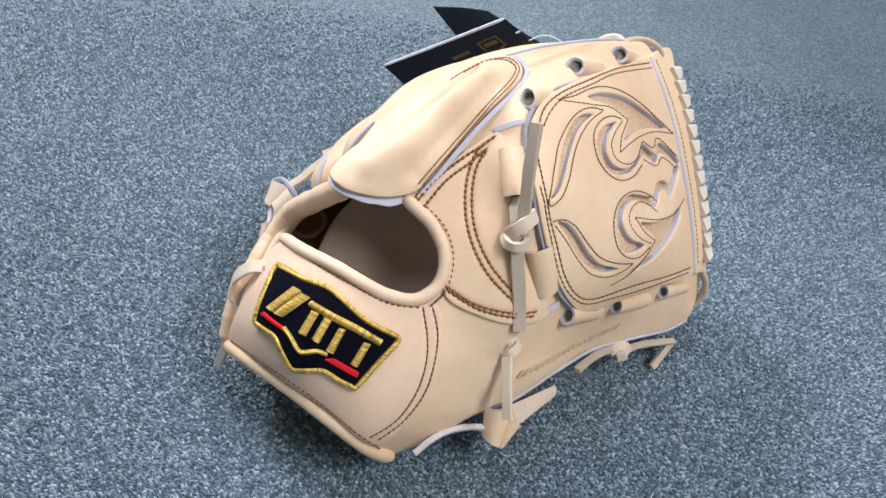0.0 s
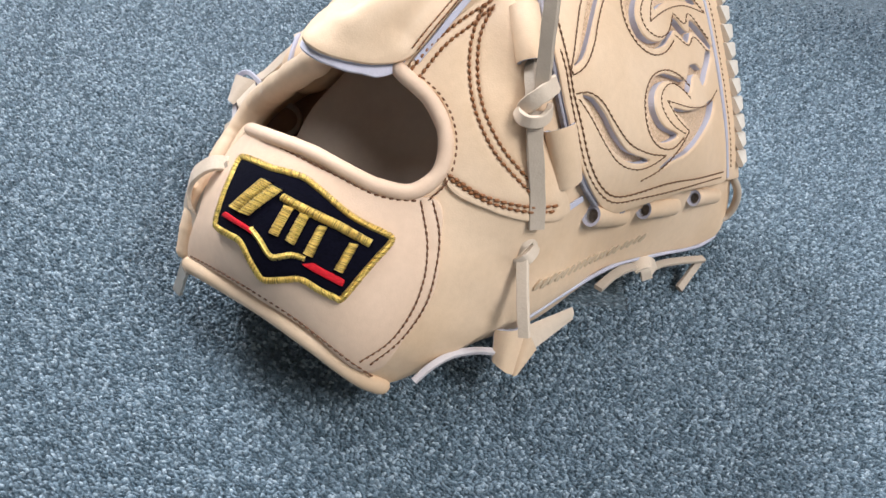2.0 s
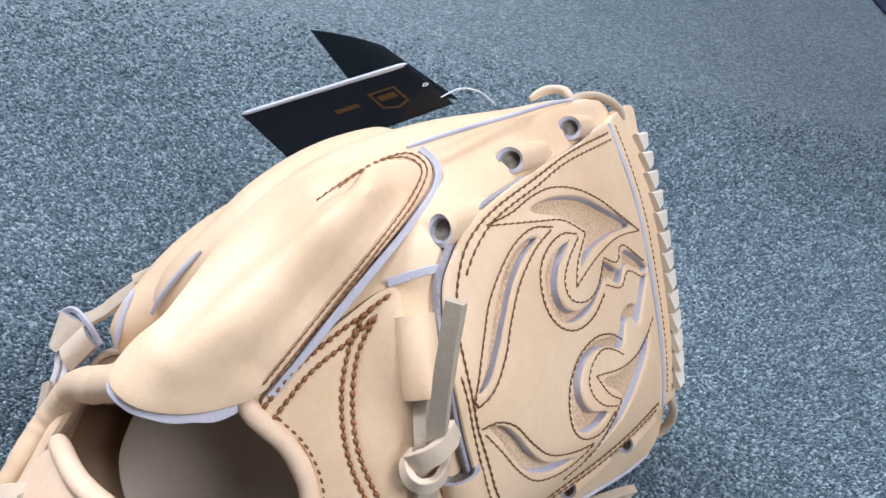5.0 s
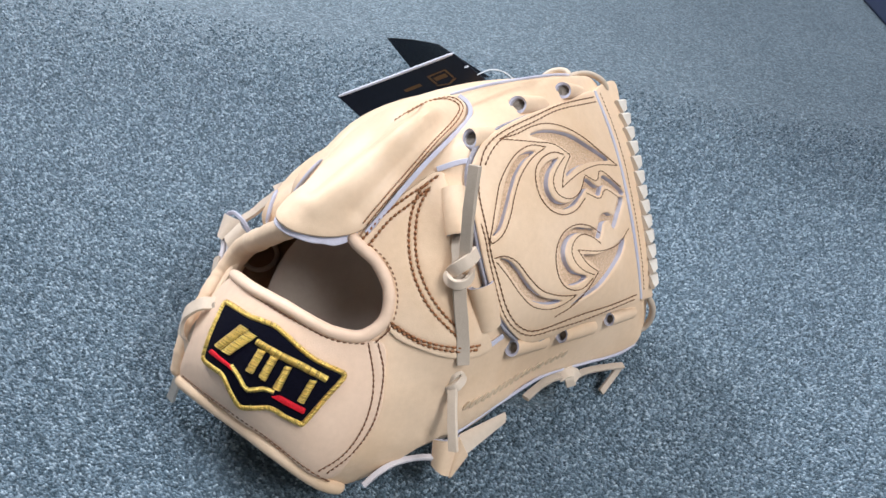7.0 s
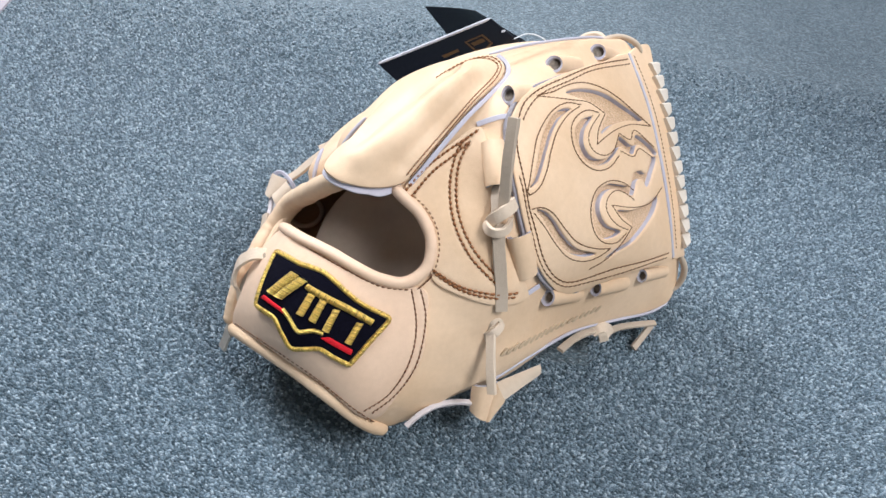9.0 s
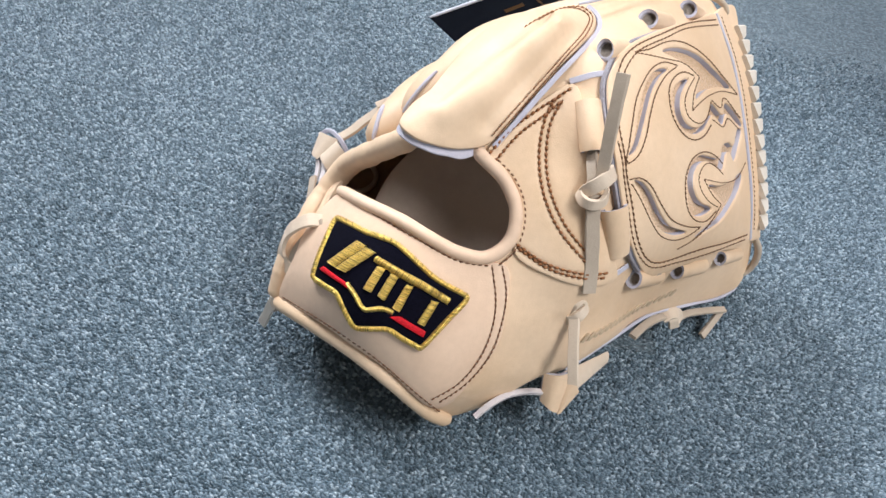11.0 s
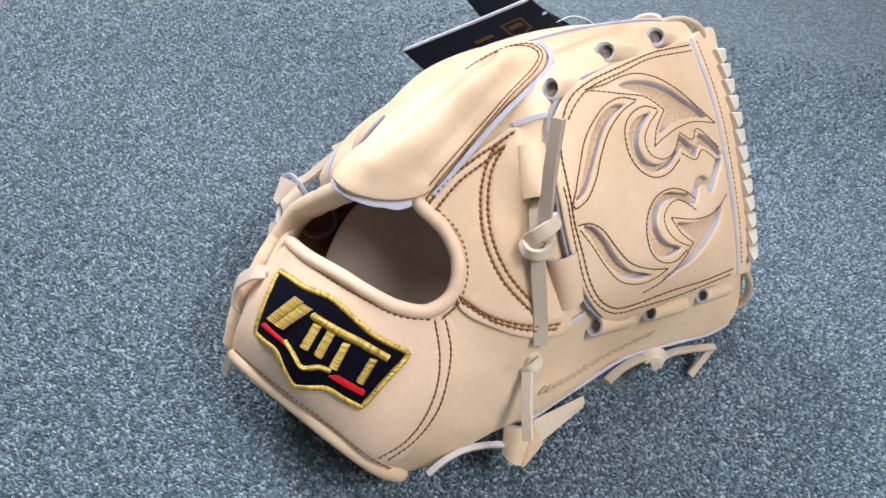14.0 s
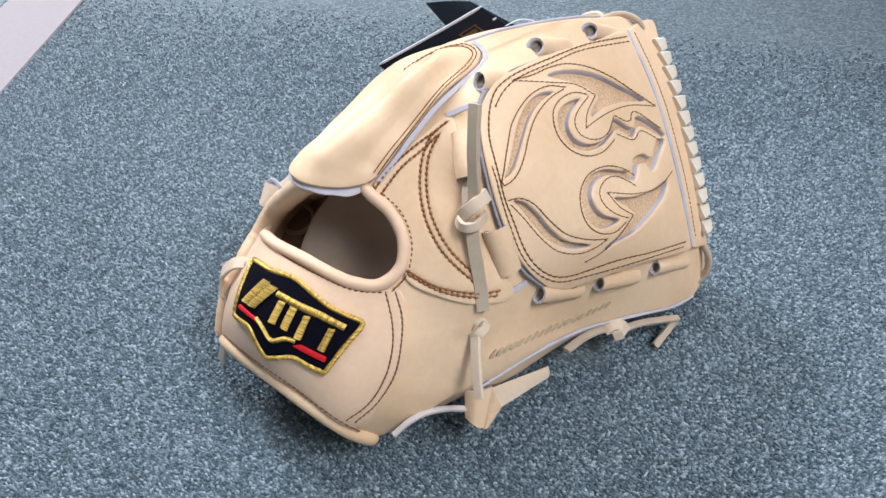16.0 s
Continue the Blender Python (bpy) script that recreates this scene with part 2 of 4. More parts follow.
BACK = Form([
    (-137, -92, 16), (-134, -47, 20), (-112, -72, 51), (-86, -87, 63), (-51, -86, 66), (-42, -114, 50), (-31, -127, 27), (-90, -104, 45),
    (-38, -56, 64), (-29, -37, 60), (-112, -30, 34), (-47, 15, 56), (-18, 18, 54), (-19, -25, 58), (-15, 57, 45), (19, 26, 49),
    (27, -28, 43), (55, 69, 0), (94, 98, -62), (72, 35, -7), (104, 80, -65), (76, 8, -3), (68, 144, -73), (135, 13, -89),
    (44, -24, 21), (109, -2, -51), (20, -62, 34), (64, -50, -30), (133, -27, -99), (15, 109, 3), (-5, 80, 38), (42, 132, -36),
    (-14, 92, 18), (-24, 103, 8), (-45, 80, 28), (-62, 58, 42), (-80, 40, 44), (31, -64, 26), (44, -60, 8), (-129, -14, 0),
    (-113, 1, 20), (-98, 15, 34)])
PAD = Form([
    (-92, 16, 69), (-72, 6, 72), (-48, 13, 60), (-60, 40, 66), (-35, 50, 55), (-15, 57, 47), (-40, 75, 50), (-11, 90, 24), (-15, 103, 16),
    (-38, 98, 26), (-62, 80, 26), (-80, 60, 30), (-95, 38, 45), (-28, 85, 42), (-75, 35, 66), (-2, 74, 40)])

SINK = Form([
    (11, 83, 7.2), (28, 92, 10.3), (54, 89, 8.9), (53, 68, 9.4), (89, 95, 17.7), (107, 57, 18.6), (71, 35, 7.5), (89, 25, 4.6), (94, 56, 12.3), (20, 27, 1.0),
    (23, 20, 2.5), (127, 14, 16.0), (143, 17, 11.4), (67, 143, 5.8), (81, 159, 1.1), (108, -4, 18.5), (76, -18, 11.2), (-7, 78, 0.5), (15, 109, 3.1), (42, 132, 5.9),
    (-15, 58, 0.5), (-21, -25, 3.0), (-37, -56, 3.1), (-116, -67, 0), (-114, -38, -3.2), (143, -20, 10.4), (50, -60, 2.0), (0, -100, 0), (-150, 0, 0), (-60, 60, 0),
    (-90, 130, 0), (-15, 105, 1)], 60.0)
SINK_FROM = np.array([2.6, 2.8, 406.0])

# ---- mesh helpers ----


def mesh_of(name, verts, faces, mats=(), mat_index=None, sharp=35):
    me = bpy.data.meshes.new(name)
    me.from_pydata([tuple(v) for v in verts], [], [tuple(f) for f in faces])
    for m in mats:
        me.materials.append(m)
    if mat_index is not None:
        me.polygons.foreach_set("material_index", np.asarray(mat_index, np.int32))
    me.polygons.foreach_set("use_smooth", np.ones(len(me.polygons), bool))
    bm = bmesh.new()
    bm.from_mesh(me)
    bmesh.ops.recalc_face_normals(bm, faces=bm.faces[:])
    bm.to_mesh(me)
    bm.free()
    if sharp:
        me.set_sharp_from_angle(angle=radians(sharp))
    return me


def part(name, me, parent, label=""):
    ob = new(name, me)
    ob.parent = parent
    if label:
        ob["label"] = label
    return ob


def curve_points(ctrl, step=2.0, closed=False):
    """A smooth line through the control points, in even steps."""
    p = np.asarray(ctrl, float)
    if len(p) == 2 and not closed:
        n = max(2, int(np.linalg.norm(p[1] - p[0]) / step) + 1)
        return p[0] + (p[1] - p[0]) * np.linspace(0, 1, n)[:, None]
    q = np.vstack([p[-1], p, p[0], p[1]]) if closed else np.vstack([2 * p[0] - p[1], p, 2 * p[-1] - p[-2]])
    line = []
    for i in range(1, len(q) - 2):
        a, b, c, d = q[i - 1:i + 3]
        ta, tb, tc = (max(np.linalg.norm(y - x), 1e-6) ** 0.5 for x, y in ((a, b), (b, c), (c, d)))
        m1 = ((b - a) / ta - (c - a) / (ta + tb) + (c - b) / tb) * tb
        m2 = ((c - b) / tb - (d - b) / (tb + tc) + (d - c) / tc) * tb
        t = np.linspace(0, 1, 24, endpoint=False)[:, None]
        line.append((2 * t**3 - 3 * t**2 + 1) * b + (t**3 - 2 * t**2 + t) * m1 + (3 * t**2 - 2 * t**3) * c + (t**3 - t**2) * m2)
    line = np.vstack(line + [q[-2][None]])
    s = np.r_[0, np.cumsum(np.linalg.norm(np.diff(line, axis=0), axis=1))]
    n = max(3, int(round(s[-1] / step)))
    at = np.linspace(0, s[-1], n + 1)
    even = np.stack([np.interp(at, s, line[:, k]) for k in range(line.shape[1])], -1)
    return even[:-1] if closed else even


def inside(pts, poly):
    x, y = pts[:, 0][:, None], pts[:, 1][:, None]
    a, b = poly, np.roll(poly, -1, 0)
    cross = (a[:, 1] > y) != (b[:, 1] > y)
    with np.errstate(divide="ignore", invalid="ignore"):
        xs = (b[:, 0] - a[:, 0]) * (y - a[:, 1]) / (b[:, 1] - a[:, 1]) + a[:, 0]
    return (cross & (x < xs)).sum(1) % 2 == 1


def away(pts, line, closed=True):
    """Distance of points to a line."""
    a = line
    b = np.roll(line, -1, 0) if closed else line[1:]
    a = a if closed else line[:-1]
    best = np.full(len(pts), 1e9)
    for k in range(0, len(pts), 4000):
        p = pts[k:k + 4000, None]
        d = b - a
        t = np.clip(((p - a) * d).sum(-1) / np.maximum((d * d).sum(-1), 1e-9), 0, 1)
        best[k:k + 4000] = np.sqrt((((a + t[..., None] * d) - p) ** 2).sum(-1)).min(1)
    return best


from mathutils.geometry import delaunay_2d_cdt


def sheet(name, outline, form, lift=2.0, edge=1.2, drop=1.5, holes=(), grooves=(), mats=(), step=3.0, rim_step=1.5, deep=0.5, wrinkle=0.0, dent=None):
    """A leather panel laid over the form: rounded cut edges, holes through it, and seams pressed in along the grooves."""
    loops = [curve_points(outline, rim_step, True)] + [curve_points(h, rim_step * 0.8, True) for h in holes]
    verts, cons, k = [], [], 0
    for lp in loops:
        verts.append(lp)
        cons += [(k + i, k + (i + 1) % len(lp)) for i in range(len(lp))]
        k += len(lp)
    lines = [curve_points(g, 1.5) for g in grooves]
    extra = []
    for lp in loops:
        t = np.roll(lp, -1, 0) - np.roll(lp, 1, 0)
        t /= np.linalg.norm(t, axis=1, keepdims=True) + 1e-9
        nrm = np.stack([-t[:, 1], t[:, 0]], -1)
        for off in (edge * 0.35, edge, -edge * 0.35, -edge):
            extra.append((lp + nrm * off, abs(off) * 0.9))
    for ln in lines:
        t = np.gradient(ln, axis=0)
        t /= np.linalg.norm(t, axis=1, keepdims=True) + 1e-9
        nrm = np.stack([-t[:, 1], t[:, 0]], -1)
        for off in (0, 0.9, -0.9, 2.0, -2.0):
            extra.append((ln + nrm * off, edge * 0.6))
    lo, hi = loops[0].min(0), loops[0].max(0)
    gx, gy = np.meshgrid(np.arange(lo[0], hi[0], step), np.arange(lo[1], hi[1], step * 0.87))
    gx = gx + (np.arange(gx.shape[0]) % 2)[:, None] * step / 2
    extra.append((np.stack([gx.ravel(), gy.ravel()], -1), edge + step * 0.45))
    for pts, gap in extra:
        ok = inside(pts, loops[0])
        for h in loops[1:]:
            ok &= ~inside(pts, h)
        pts = pts[ok]
        d = np.full(len(pts), 1e9)
        for lp in loops:
            d = np.minimum(d, away(pts, lp))
        verts.append(pts[d > gap])
    allv = np.vstack(verts)
    vo, _, fo, *_ = delaunay_2d_cdt([Vector(p) for p in allv], cons, [], 0, 1e-4, False)
    uv = np.array([tuple(p) for p in vo])
    tri = np.array([f for f in fo if len(f) == 3])
    mid = uv[tri].mean(1)
    ok = inside(mid, loops[0])
    for h in loops[1:]:
        ok &= ~inside(mid, h)
    tri = tri[ok]
    d = np.full(len(uv), 1e9)
    for lp in loops:
        d = np.minimum(d, away(uv, lp))
    e = np.clip(1 - d / edge, 0, 1)
    up = lift - min(edge, lift + drop) * 0.8 * (1 - np.sqrt(np.maximum(0, 1 - e**2)))
    for ln in lines:
        up = up - deep * np.exp(-(away(uv, ln, False) / 1.1) ** 2)
    if wrinkle:
        up = up + wrinkle * np.array([noise.noise((p[0] / 23, p[1] / 23, 3.0)) for p in uv])
    if dent is not None:
        up = up + dent(uv)
    top = form.at(uv, up)
    # side walls round every loop of border edges
    count = {}
    for a, b, c in tri:
        for x, y in ((a, b), (b, c), (c, a)):
            key = (min(x, y), max(x, y))
            count[key] = (count.get(key, (0,))[0] + 1, x, y)
    border = [(x, y) for n, x, y in count.values() if n == 1]
    ids = sorted({i for e2 in border for i in e2})
    low = {i: len(uv) + n for n, i in enumerate(ids)}
    bottom = form.at(uv[ids], -drop) if ids else np.zeros((0, 3))
    faces = [tuple(t) for t in tri] + [(x, low[x], low[y], y) for x, y in border]
    idx = [0] * len(tri) + [min(1, len(mats) - 1)] * len(border)
    return mesh_of(name, place(np.vstack([top, bottom])), faces, mats, idx)


def frames_along(path):
    p = np.asarray(path, float)
    t = np.gradient(p, axis=0)
    t /= np.linalg.norm(t, axis=1, keepdims=True) + 1e-12
    n = np.cross(t[0], [0, 0, 1.0])
    if np.linalg.norm(n) < 1e-3:
        n = np.cross(t[0], [1.0, 0, 0])
    n /= np.linalg.norm(n)
    out = []
    for i in range(len(p)):
        n = n - t[i] * (n @ t[i])
        n /= np.linalg.norm(n)
        out.append(n.copy())
    n = np.array(out)
    return p, t, n, np.cross(t, n)


def swept(name, path, section, mats, scale=None, normal=None, closed=False, caps=True, twist=0.0):
    """Sweeps a closed section (pairs in mm) along a path (mm)."""
    p, t, n, b = frames_along(path)
    if normal is not None:
        n = np.asarray(normal, float)
        n = n - t * (n * t).sum(1, keepdims=True)
        n /= np.linalg.norm(n, axis=1, keepdims=True)
        b = np.cross(t, n)
    sec = np.asarray(section, float)
    m, k = len(p), len(sec)
    scale = np.ones(m) if scale is None else np.asarray(scale, float)
    ang = np.linspace(0, twist, m)
    ca, sa = np.cos(ang)[:, None], np.sin(ang)[:, None]
    n, b = n * ca + b * sa, b * ca - n * sa
    ring = p[:, None] + (b[:, None] * sec[None, :, :1] + n[:, None] * sec[None, :, 1:]) * scale[:, None, None]
    faces = []
    for i in range(m if closed else m - 1):
        j = (i + 1) % m
        faces += [(i * k + q, i * k + (q + 1) % k, j * k + (q + 1) % k, j * k + q) for q in range(k)]
    if caps and not closed:
        faces += [tuple(range(k)), tuple(range((m - 1) * k, m * k))]
    return mesh_of(name, place(ring.reshape(-1, 3)), faces, mats)


def round_section(r, r2=None, k=12):
    a = np.linspace(0, 2 * np.pi, k, endpoint=False)
    return np.stack([r * np.cos(a), (r2 or r) * np.sin(a)], -1)


def flat_section(width, thick, bevel=0.35):
    x, y = width / 2, thick / 2
    c = min(bevel, y * 0.6)
    return [(-x + c, -y), (x - c, -y), (x, -y + c), (x, y - c), (x - c, y), (-x + c, y), (-x, y - c), (-x, -y + c)]


def soft_ends(n, k=4, least=0.55):
    s = np.ones(n)
    for i in range(min(k, n // 2)):
        f = least + (1 - least) * math.sqrt(1 - (1 - i / k) ** 2)
        s[i] = s[n - 1 - i] = f
    return s


def tube(name, ctrl, r, mats, r2=None, step=2.0, closed=False, ends=True, k=14, lumps=0.0):
    p = curve_points(ctrl, step, closed)
    size = soft_ends(len(p)) if ends and not closed else np.ones(len(p))
    if lumps:
        size = size * np.array([1 + lumps * (noise.noise((i * step / 7.0, r, 1.0)) + 0.6 * noise.noise((i * step / 2.6, r, 5.0))) for i in range(len(p))])
    return swept(name, p, round_section(r, r2, k), mats, size, closed=closed)


def lace_strip(name, ctrl, mats, width=6.5, thick=2.2, face=(0, 0, 1), step=2.0, twist=0.0):
    """A flat rawhide lace; face is the way its broad side looks (glove axes), one for all or one a control point."""
    ctrl = np.asarray(ctrl, float)
    face = np.asarray(face, float)
    if face.ndim == 2:
        both = curve_points(np.c_[ctrl, face * 30], step)
        p, nrm = both[:, :3], both[:, 3:]
    else:
        p = curve_points(ctrl, step)
        nrm = np.tile(face, (len(p), 1))
    wob = 1 + 0.025 * np.sin(np.arange(len(p)) * step * 0.35)
    return swept(name, p, flat_section(width, thick), mats, wob, nrm, twist=twist)


def stitching(name, lines, form, lift, mats, pitch=3.0, thick=0.42, over=0.62):
    """Rows of single thread stitches, with a needle hole at each end."""
    verts, faces, idx = [], [], []
    ring = [(math.cos(a), math.sin(a)) for a in np.linspace(0, 2 * math.pi, 6, endpoint=False)]
    for ln in lines:
        p = curve_points(ln, pitch)
        top = form.at(p, lift)
        nrm = form.normal(p)
        for i in range(len(p) - 1):
            a, b, n = top[i], top[i + 1], nrm[i]
            t = b - a
            size = np.linalg.norm(t)
            t = t / size
            s = np.cross(n, t)
            skew = 0.1 * s
            k0 = len(verts)
            for f, rr, h in ((-over / 2, 0.6, -0.3), (-over * 0.36, 1.0, 0.08), (0, 1.08, 0.22), (over * 0.36, 1.0, 0.08), (over / 2, 0.6, -0.3)):
                mid = (a + b) / 2 + t * size * f + skew * f * size + n * h
                verts += [mid + (s * x + n * y) * thick * rr for x, y in ring]
            for j in range(4):
                faces += [(k0 + j * 6 + q, k0 + j * 6 + (q + 1) % 6, k0 + j * 6 + 6 + (q + 1) % 6, k0 + j * 6 + 6 + q) for q in range(6)]
                idx += [0] * 6
            faces += [tuple(k0 + q for q in range(6)), tuple(k0 + 24 + q for q in range(6))]
            idx += [0, 0]
            k1 = len(verts)
            verts += [a + (t * x * 0.4 + s * y * 0.35) + n * -0.05 for x, y in ring] + [a + n * 0.08]
            faces += [(k1 + q, k1 + (q + 1) % 6, k1 + 6) for q in range(6)]
            idx += [1] * 6
    return mesh_of(name, place(np.array(verts)), faces, mats, idx, sharp=0)


# ---- setting ----


def slab(name, x0, y0, z0, x1, y1, z1, mat, bevel=0.0):
    bm = bmesh.new()
    bmesh.ops.create_cube(bm, size=1)
    for v in bm.verts:
        v.co = Vector(((x0, x1)[v.co.x > 0], (y0, y1)[v.co.y > 0], (z0, z1)[v.co.z > 0]))
    if bevel:
        bmesh.ops.bevel(bm, geom=bm.edges[:], offset=bevel, segments=2, affect="EDGES")
    me = bpy.data.meshes.new(name)
    bm.to_mesh(me)
    bm.free()
    me.materials.append(mat)
    return new(name, me)


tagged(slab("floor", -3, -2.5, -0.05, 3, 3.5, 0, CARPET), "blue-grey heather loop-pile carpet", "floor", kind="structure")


def carpet_loops():
    """The pile round the glove: single yarn loops, thinning out into the woven ground with distance."""
    rng = np.random.default_rng(7)
    dx, dy = 0.00222, 0.00130
    y = np.arange(0.17, 0.88, dy)
    x = np.arange(-0.62, 0.62, dx)
    gx, gy = np.meshgrid(x, y)
    gx = gx + (np.arange(len(y)) % 2)[:, None] * dx / 2
    gx, gy = gx.ravel() + rng.normal(0, 0.00042, gx.size), gy.ravel() + rng.normal(0, 0.00030, gy.size)
    ok = (gx > -0.26 - (gy - 0.2) * 0.58) & (gx < 0.32 + (gy - 0.28) * 0.42) & (rng.random(gx.size) < np.clip((0.88 - gy) / 0.30, 0, 1))
    ok &= ~((np.abs(gx - 0.02) < 0.09) & (np.abs(gy - 0.42) < 0.06))
    gx, gy = gx[ok], gy[ok]
    n = len(gx)
    turn = rng.normal(-0.1, 0.42, n)
    size = rng.uniform(0.82, 1.2, n)
    a, b, h = 0.00140 * size, 0.00072 * rng.uniform(0.8, 1.2, n), 0.0021 * rng.uniform(0.6, 1.25, n)
    ring = np.array([(math.cos(k * math.tau / 5), math.sin(k * math.tau / 5)) for k in range(5)])
    lean = rng.normal(0, 0.00035, (n, 2))
    c, d = np.cos(turn)[:, None], np.sin(turn)[:, None]
    rows = []
    for f, z in ((1.0, -0.0004), (0.84, 0.66), (0.0, 1.0)):
        k = 1 if f == 0 else 5
        px, py = ring[None, :k, 0] * (a * f)[:, None], ring[None, :k, 1] * (b * f)[:, None]
        zz = np.full((n, k), z) if z < 0 else np.repeat((h * z)[:, None], k, 1)
        m = max(z, 0)
        rows.append(np.stack([gx[:, None] + px * c - py * d + lean[:, :1] * m, gy[:, None] + px * d + py * c + lean[:, 1:] * m, zz], -1))
    verts = np.concatenate(rows, 1)
    tri = [t for q in range(5) for t in ((q, (q + 1) % 5, 5 + (q + 1) % 5), (q, 5 + (q + 1) % 5, 5 + q), (5 + q, 5 + (q + 1) % 5, 10))]
    faces = ((np.arange(n) * 11)[:, None, None] + np.array(tri)[None]).reshape(-1, 3)
    me = bpy.data.meshes.new("carpet_pile")
    me.vertices.add(n * 11)
    me.vertices.foreach_set("co", verts.astype(np.float32).ravel())
    me.loops.add(len(faces) * 3)
    me.loops.foreach_set("vertex_index", faces.astype(np.int32).ravel())
    me.polygons.add(len(faces))
    me.polygons.foreach_set("loop_start", np.arange(0, len(faces) * 3, 3, dtype=np.int32))
    me.polygons.foreach_set("use_smooth", np.ones(len(faces), bool))
    me.update()
    me.materials.append(YARN)
    return me


pile = new("carpet_pile", carpet_loops())
tagged(pile, "blue-grey heather yarn loops of the carpet", "carpet pile", kind="stuff")

tagged(slab("ceiling", -3.1, -2.6, 3.2, 3.1, 3.6, 3.3, WALL), "plain grey ceiling", "ceiling", kind="structure")
for nm, box in (("wall_north", (-3.1, 3.5, 0, 3.1, 3.6, 3.2)), ("wall_south", (-3.1, -2.6, 0, 3.1, -2.5, 3.2)),
                ("wall_east", (3, -2.5, 0, 3.1, 3.5, 3.2)), ("wall_west", (-3.1, -2.5, 0, -3, 3.5, 3.2))):
    tagged(slab(nm, *box[:3], *box[3:], WALL), "plain grey wall", "wall", kind="structure")

STRIP_PAINT = plain("pale_strip", (0.33, 0.295, 0.32), 0.8, 0, 500, 0.15, 0.4)
strip = slab("floor_strip", -0.046, -1.2, 0.0, 0.046, 1.2, 0.0025, STRIP_PAINT, 0.001)
strip.matrix_world = pose(-0.58, 0.9, 0, 0, 0, 7.5)
tagged(strip, "pale pinkish strip of tape on the carpet", "floor strip", kind="structure")

# height and near end are unseen, added to shade the carpet on the right
plinth = slab("furniture_base", 0.0, -1.05, 0.0, 0.5, 0.8, 0.9, NAVY, 0.006)
plinth.matrix_world = pose(0.693, 1.45, 0, 0, 0, 0)
tagged(plinth, "dark navy furniture base standing on the carpet", "furniture base")

# ---- baseball glove ----
glove = tagged(new("baseball_glove"), "cream leather baseball pitcher's glove resting palm down on carpet", "baseball glove")
glove.location = BASE

BODY = [(-31.0, -127.0), (-11.0, -113.6), (10.9, -93.6), (28.0, -82.2), (51.0, -63.2), (77.5, -48.2), (104.7, -37.8), (131.5, -28.5), (143.0, -20.2), 
    (145.9, -4.0), (140.0, 18.0), (118.0, 60.0), (96.0, 105.0), (76.0, 144.0), (62.2, 155.5), (48.2, 149.2), (29.2, 136.8), (5.1, 124.8), 
    (-21.0, 108.9), (-46.5, 86.6), (-69.8, 51.9), (-87.4, 21.9), (-109.6, 4.0), (-125.9, -14.0), (-132.0, -46.0), (-136.0, -70.0), (-138.0, -90.0), 
    (-112.0, -92.0), (-84.0, -97.0), (-63.0, -105.0), (-42.0, -118.0)]
OPENING = [(-92.2, 8.0), (-70.7, 17.0), (-49.7, 11.1), (-35.6, 3.2), (-26.5, -9.4), (-24.4, -23.8), (-33.5, -34.3), (-48.0, -36.0), (-78.4, -29.0), 
    (-114.0, -25.2), (-121.0, -29.5), (-125.3, -36.0), (-126.3, -28.0), (-122.8, -15.5), (-108.8, 0.5)]


def thumb_creases(uv):
    """Two soft folds beside the thumb lace."""
    lines = ([(11, -57), (9.5, -71), (11, -86)], [(16, -66), (17.5, -79), (21, -91)])
    return -sum(a * np.exp(-(away(uv, curve_points(ln, 2), False) / 2.6) ** 2) for a, ln in zip((1.3, 1.0), lines))


part("hand_back", sheet("hand_back", BODY, BACK, 0.0, 2.0, 3.0, [OPENING], mats=[LEATHER, LEATHER], step=3.2, wrinkle=1.2, dent=thumb_creases), glove)


def palm_shell():
    """The palm side, rounding back and down to the floor."""
    ring = curve_points(BODY, 4.0, True)
    top = BACK.at(ring, -2.5)
    mid = np.array([5.0, 5.0])
    rows, steps = [top], 14
    for i in range(1, steps + 1):
        s = i / steps
        q = top.copy()
        q[:, 2] = top[:, 2] * (1 - s) + (-120 - 0.25 * np.abs(top[:, 0])) * s
        f = 1 + 0.05 * math.sin(math.pi * s) - 0.5 * s**4
        q[:, :2] = mid + (top[:, :2] - mid) * f
        rows.append(q)
    n = len(ring)
    pts = place(np.vstack(rows)).reshape(steps + 1, n, 3)
    floor = 0.003
    pts[..., 2] = np.where(pts[..., 2] < floor + 0.02, floor + 0.02 * np.exp((pts[..., 2] - floor - 0.02) / 0.02), pts[..., 2])
    # along the heel and the thumb the palm drops more steeply to the floor
    s = (np.arange(steps + 1) / steps)[:, None]
    plumb = np.repeat(pts[:1], steps + 1, 0)
    plumb[..., 2] = pts[0, :, 2] * (1 - s) + floor * s
    heart = pts[0, :, :2].mean(0)
    plumb[..., :2] = heart + (pts[0, :, :2] - heart) * (1 - 0.3 * s[..., None] ** 3)
    lower = 1 / (1 + np.exp((ring[:, 1] + 25) / 8))
    thumb = 1 / (1 + np.exp((15 - ring[:, 0]) / 12))
    share = (lower * (0.48 + 0.26 * thumb))[None, :, None]
    pts = (pts * (1 - share) + plumb * share).reshape(-1, 3)
    faces = [(i * n + j, i * n + (j + 1) % n, (i + 1) * n + (j + 1) % n, (i + 1) * n + j) for i in range(steps) for j in range(n)]
    faces.append(tuple(range(steps * n, steps * n + n)))
    return mesh_of("palm", pts, faces, [LEATHER], sharp=60)


part("palm", palm_shell(), glove)

